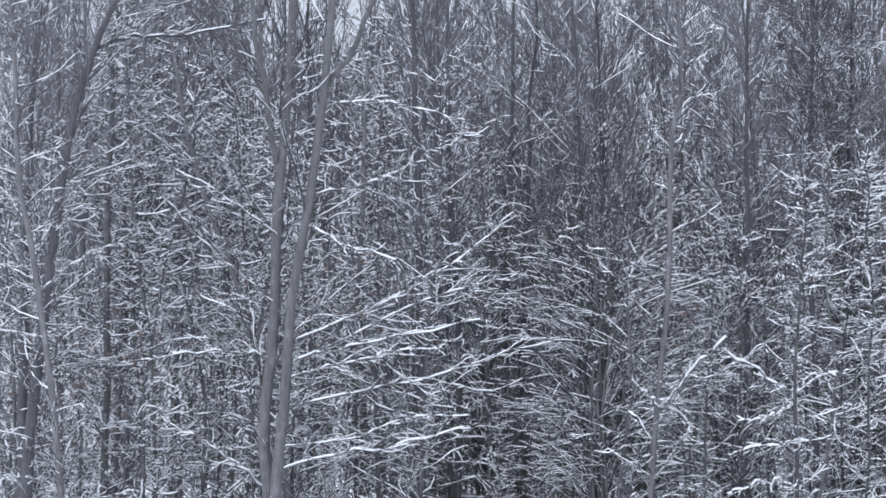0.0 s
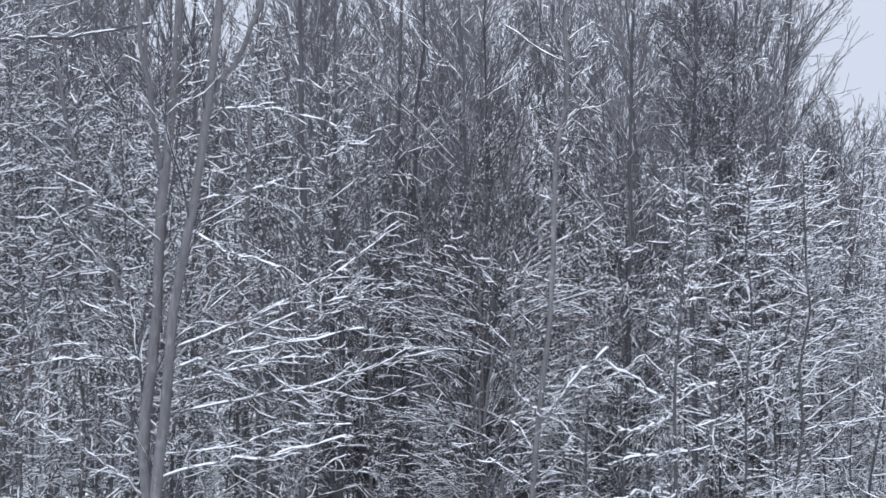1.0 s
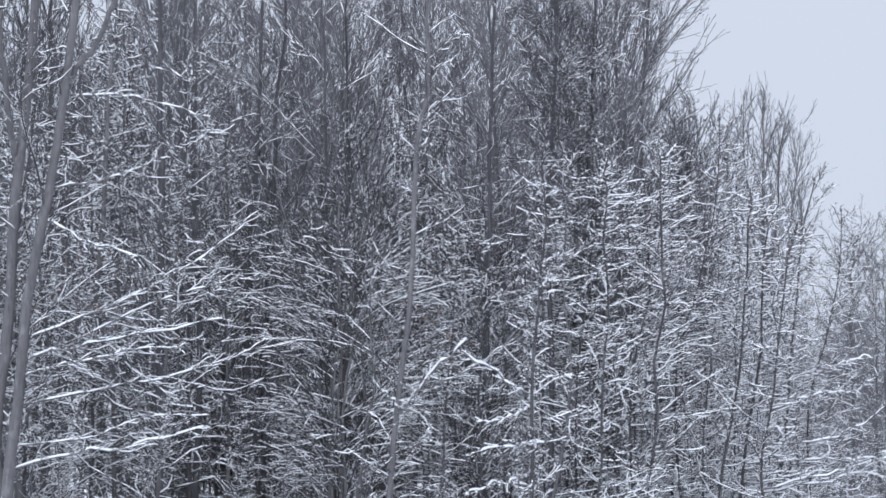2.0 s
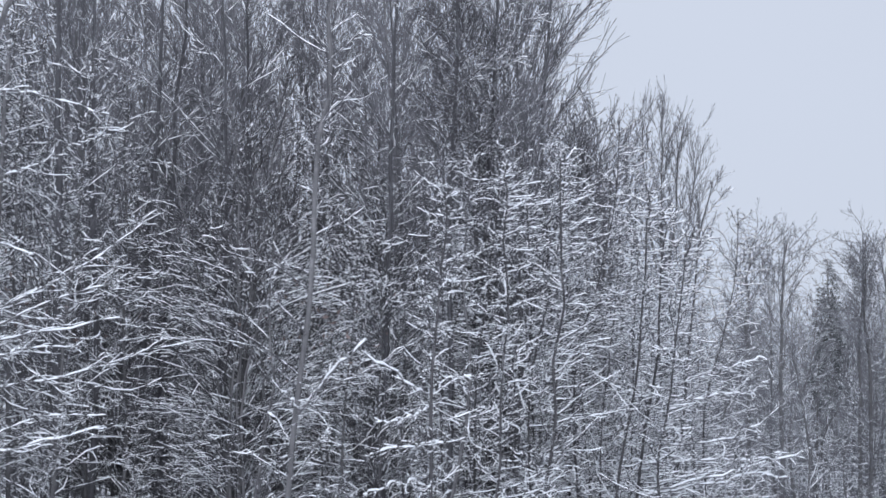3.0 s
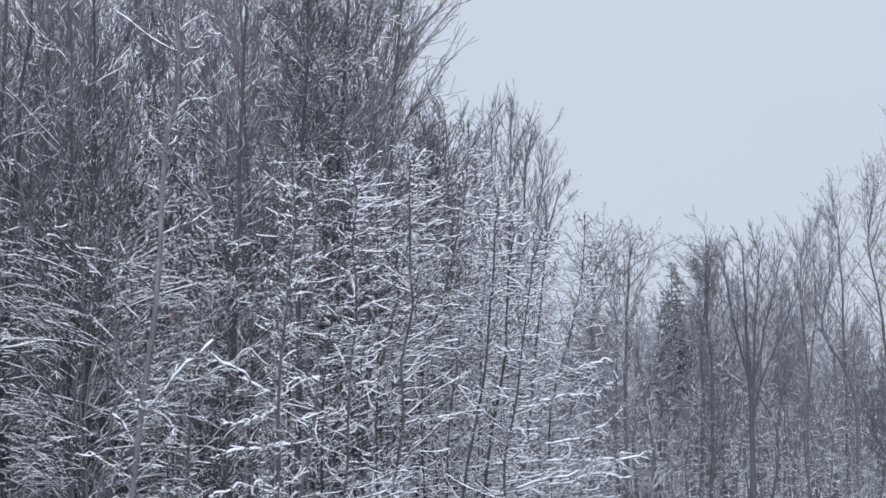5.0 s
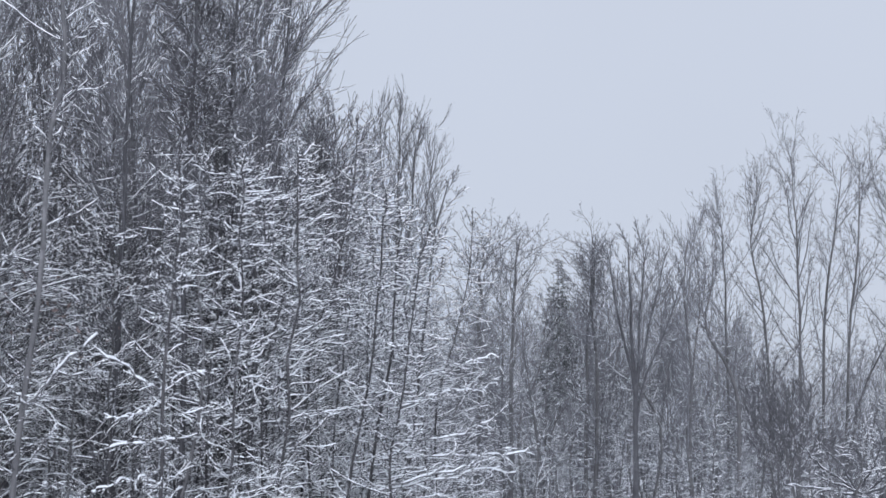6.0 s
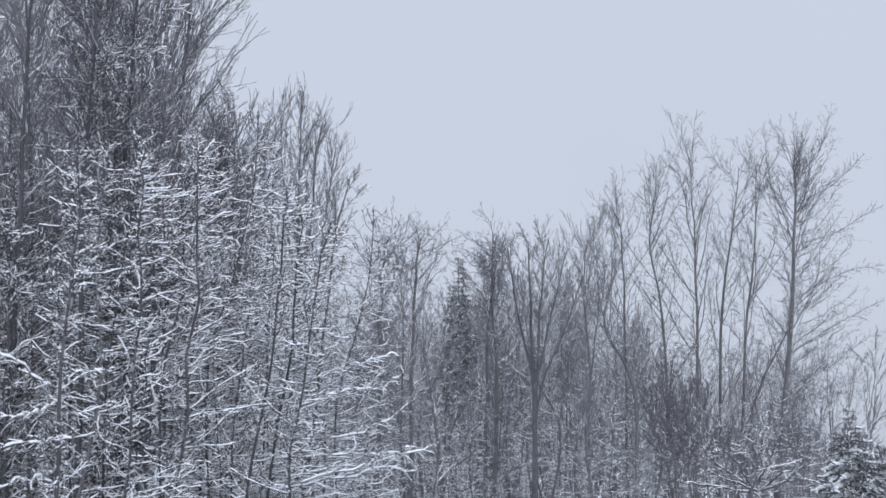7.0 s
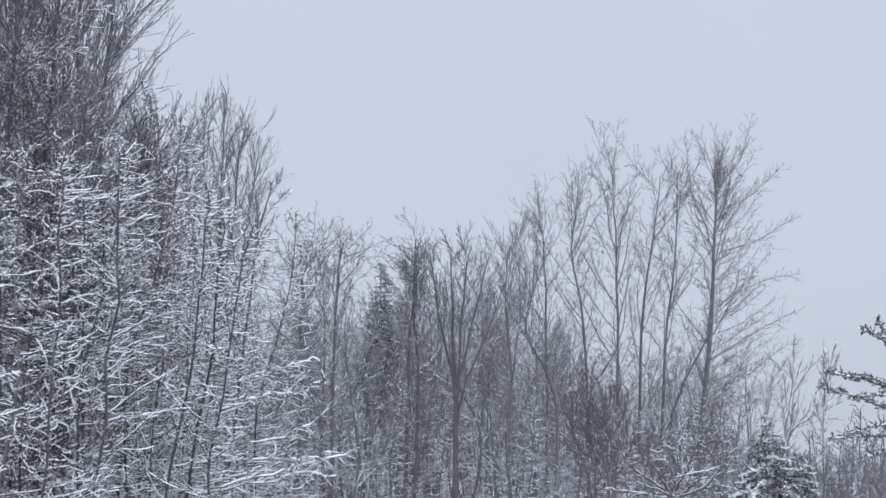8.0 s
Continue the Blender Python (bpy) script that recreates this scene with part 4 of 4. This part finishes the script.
far_woods(170, (5, 33), (90, 125), 0.5)
far_woods(190, (22, 33), (105, 140), 0.62)
far_woods(250, (-31.5, 33), (120, 190))
far_woods(200, (-31.5, 33), (260, 420), 2.1)
snowy_shrub = named_tree(190, 40.0, [(20.67, -1.16), (20.77, -0.58), (20.87, 0.15)], 0.04, 0.01, "low", "low wide-branched shrub laden with snow", BARK_DARK, TWIG_BARE, 0.4, more=0.8, name="shrub", category="shrub", group="shrubs before the far wood")
for seed, line in (
    (191, [(20.94, -1.27), (21.58, -0.75), (22.85, -0.45)]),
    (192, [(20.76, -1.31), (19.94, -1.0), (18.94, -0.62)]),
    (193, [(20.67, -1.31), (19.5, -0.45), (18.8, 0.35)]),
    (194, [(20.94, -1.31), (22.1, -0.95), (23.2, -1.15)]),
    (195, [(20.76, -1.13), (21.19, -0.3), (21.5, 0.45)]),
    (196, [(20.6, -1.3), (20.2, -0.5), (19.6, 0.1), (19.2, 0.55)]),
    (197, [(20.9, -1.3), (21.7, -1.0), (22.3, -0.2), (22.6, 0.25)]),
    (198, [(20.7, -1.4), (19.6, -1.2), (18.2, -1.0)]),
):
    bough(snowy_shrub, seed, 40.0, line, 0.06, 0.02, 0.03, 10, BARK_DEEP)
dry_leaves(slender, 211, (-5.2, 4.4), 24.6, 0.5, 70)
dry_leaves(twin_b, 212, (-16.9, 5.0), 24.3, 0.7, 160)
dry_leaves(bent, 213, (-24.8, 2.6), 24.9, 1.0, 220)

stand(brush, 5, (-17.5, -9.5), (24.5, 26.5), (0.32, 0.42))
stand(far, 6, (6.4, 15.5), (68, 84), (0.9, 1.02))
stand(far_low, 14, (8.5, 17.5), (54, 62), (0.65, 1.0))
stand(far_poles, 9, (8.0, 17.5), (54, 62), (0.6, 0.9))
for group in (tall, back, poles, brush, thorn, edge, vase, low, far, far_poles, far_low, tuft):
    clear(group)


# ---- the spruce and the pine at the end of the clearing ----
def bough_mesh(seed):
    """A drooping spruce bough one metre long, and the snow that lies on it."""
    rng = np.random.default_rng(seed)
    P = spline([(0, 0, 0), (0.35, 0, 0.02), (0.7, 0, -0.12), (1.0, 0, -0.2)], 7)[None]
    R = np.linspace(0.03, 0.012, 7)[None]
    twigs = grow(rng, P, R, 14, (0.15, 1.0), (35, 60), (0.22, 0.45), -0.15, 0.08, 4, 0.01, 0.35, 0.25, (0, 0, 0), 0.022)
    needles = grow(rng, *twigs, 5, (0.1, 1.0), (30, 60), (0.3, 0.55), 0.0, 0.05, 2, 0.01, 0.2, 0.6, (0, 0, 0), 0.012)
    green = mesh_of("bough", [tubes(P, R, 5), tubes(*twigs, 4), tubes(*needles, 3)], NEEDLES)
    wide = snow_on(rng, P, np.full((1, 7), 0.07), 1.1, 0.08, 3, 6, 0.3)
    load = mesh_of("snow", [wide, snow_on(rng, twigs[0], np.full(twigs[1].shape, 0.03), 0.75, 0.05, 1, 4)], SNOW, True)
    return green, load


def spruce(az, d, height, reach, label, whorls=13, low_end=0.15, loaded=0.52, trunk=0.06):
    x, y, _ = spot(az, 0, d)
    tree = thing("spruce", x, y, label, "spruce", z=ground_z(x, y))
    P, R = trunk_line(None, [(0, 0, -0.15), (0.02, 0, height * 0.5), (0, 0.02, height)], trunk, 0.01, 8)
    part("trunk", [tubes(P, R, 8)], BARK_DARK, tree, smooth=True)
    kinds = [bough_mesh(201 + k) for k in range(3)]
    place = random.Random(9)
    for w in range(whorls):
        z = low_end + (height - low_end - 0.1) * (w / (whorls - 1)) ** 0.9
        size = reach * (1 - z / (height * 1.04)) ** 0.85 + 0.08
        for k in range(8 if w < whorls * 0.7 else 5):
            green, load = kinds[place.randrange(3)]
            m = pose(0, 0, z + place.uniform(-0.06, 0.06), 0, place.uniform(-2, 26) - 34 * w / whorls, k * 45 + w * 27 + place.uniform(-12, 12)) @ Matrix.Scale(size * place.uniform(0.8, 1.1), 4)
            limb = new("bough", green)
            limb.parent, limb.matrix_local = tree, m
            if place.random() < loaded:
                ob = tagged(new("snow", load), "heavy pad of fresh snow", kind="stuff")
                ob.parent = limb
    return tree


spruce(23.65, 45.0, 2.95, 1.05, "small dark spruce laden with pads of snow", loaded=0.42)
spruce(11.15, 68.0, 10.1, 1.5, "tall narrow dark spruce rising out of the bare far wood", 27, 4.8, 0.05, 0.1)
spruce(24.6, 47.0, 2.1, 0.9, "low dark spruce laden with pads of snow")


def pine(az, d, height, lines):
    x, y, _ = spot(az, 0, d)
    tree = thing("pine", x, y, "dark pine with snow-dusted tufted boughs", "pine", z=ground_z(x, y))
    P, R = trunk_line(None, [(0, 0, -0.15), (0.05, 0, height * 0.5), (0, 0, height)], 0.16, 0.03, 10)
    part("trunk", [tubes(P, R, 10)], BARK_DARK, tree, smooth=True)
    for k, line in enumerate(lines):
        rng = np.random.default_rng(300 + k)
        at = np.array(tree.location)
        L = spline([spot(a, e, d - 0.3 * j) - at for j, (a, e) in enumerate(line)], 9)[None]
        LR = np.linspace(0.035, 0.01, 9)[None]
        twigs = grow(rng, L, LR, 64, (0.3, 1.0), (20, 55), (0.035, 0.075), 0.12, 0.12, 4, 0.012, 0.2, 0.5, (0, 0, 0), 0.008)
        small = grow(rng, *twigs, 3, (0.3, 1.0), (30, 60), (0.3, 0.55), 0.2, 0.1, 3, 0.012, 0.1, 0.5, (0, 0, 0), 0.006)
        tufts = [grow(rng, *small, 9, (0.2, 1.0), (25, 65), (0.25, 0.5), 0.0, 0.03, 2, 0.005, 0, 1, (0, 0, 0), 0.006), grow(rng, *twigs, 10, (0.3, 1.0), (25, 65), (0.14, 0.28), 0.0, 0.03, 2, 0.005, 0, 1, (0, 0, 0), 0.006)]
        limb = part("bough", [tubes(L, LR, 6), tubes(*twigs, 4), tubes(*small, 4)], BARK_DARK, tree)
        part("needles", [tubes(*u, 3) for u in tufts], NEEDLES, limb, "tufts of dark green needles")
        tagged(part("snow", [snow_on(rng, L, LR, 1.1, 0.02, 3, 5), clumps(rng, small[0], 70, 0.025)], SNOW, limb, "patches of snow on the tufts"), kind="stuff")
    return tree


pine(29.3, 40.0, 8.5, [
    [(29.3, 4.0), (28.06, 3.02), (27.38, 3.75), (26.79, 4.08)],
    [(29.3, 3.0), (28.23, 3.02), (27.64, 3.75), (27.26, 4.38)],
    [(29.3, 1.4), (28.03, 1.95), (26.82, 2.46), (25.69, 2.68)],
    [(29.3, 1.0), (28.01, 1.32), (26.63, 1.88), (25.44, 2.21)],
    [(29.3, 0.0), (28.34, 0.52), (26.95, 0.66), (25.75, 0.57)],
    [(29.3, -0.2), (28.32, -0.19), (27.29, 0.16), (26.76, -0.05)],
    [(29.3, 2.2), (28.03, 2.13), (27.08, 2.49), (26.29, 2.53)],
    [(29.3, 0.4), (28.34, 0.79), (27.31, 1.02), (26.29, 0.73)],
    [(29.3, 1.2), (28.20, 1.68), (27.42, 1.95), (26.72, 1.92)],
    [(29.3, 3.0), (31.0, 3.6), (32.5, 3.4)],
    [(29.3, 1.0), (31.0, 1.4), (32.5, 1.2)],
])
for seed, d, line, r0 in ((181, 44, [(25.45, -0.92), (25.48, 0.88), (25.58, 2.14), (25.63, 2.77)], 0.022), (182, 47, [(24.17, -0.75), (24.30, 0.88), (24.50, 1.96), (24.56, 2.96)], 0.03), (183, 47, [(24.27, -0.75), (24.48, 0.70), (25.02, 1.24), (25.61, 1.96)], 0.025), (184, 52, [(22.66, -0.75), (22.77, 0.51), (23.06, 1.60)], 0.03)):
    named_tree(seed, d, line, r0, 0.006, "broom", "thin bare sapling at the edge of the clearing", BARK_GREY, TWIG_DEEP, 0, more=0.2, name="sapling", category="sapling", group="saplings of the clearing", thin=0.006)
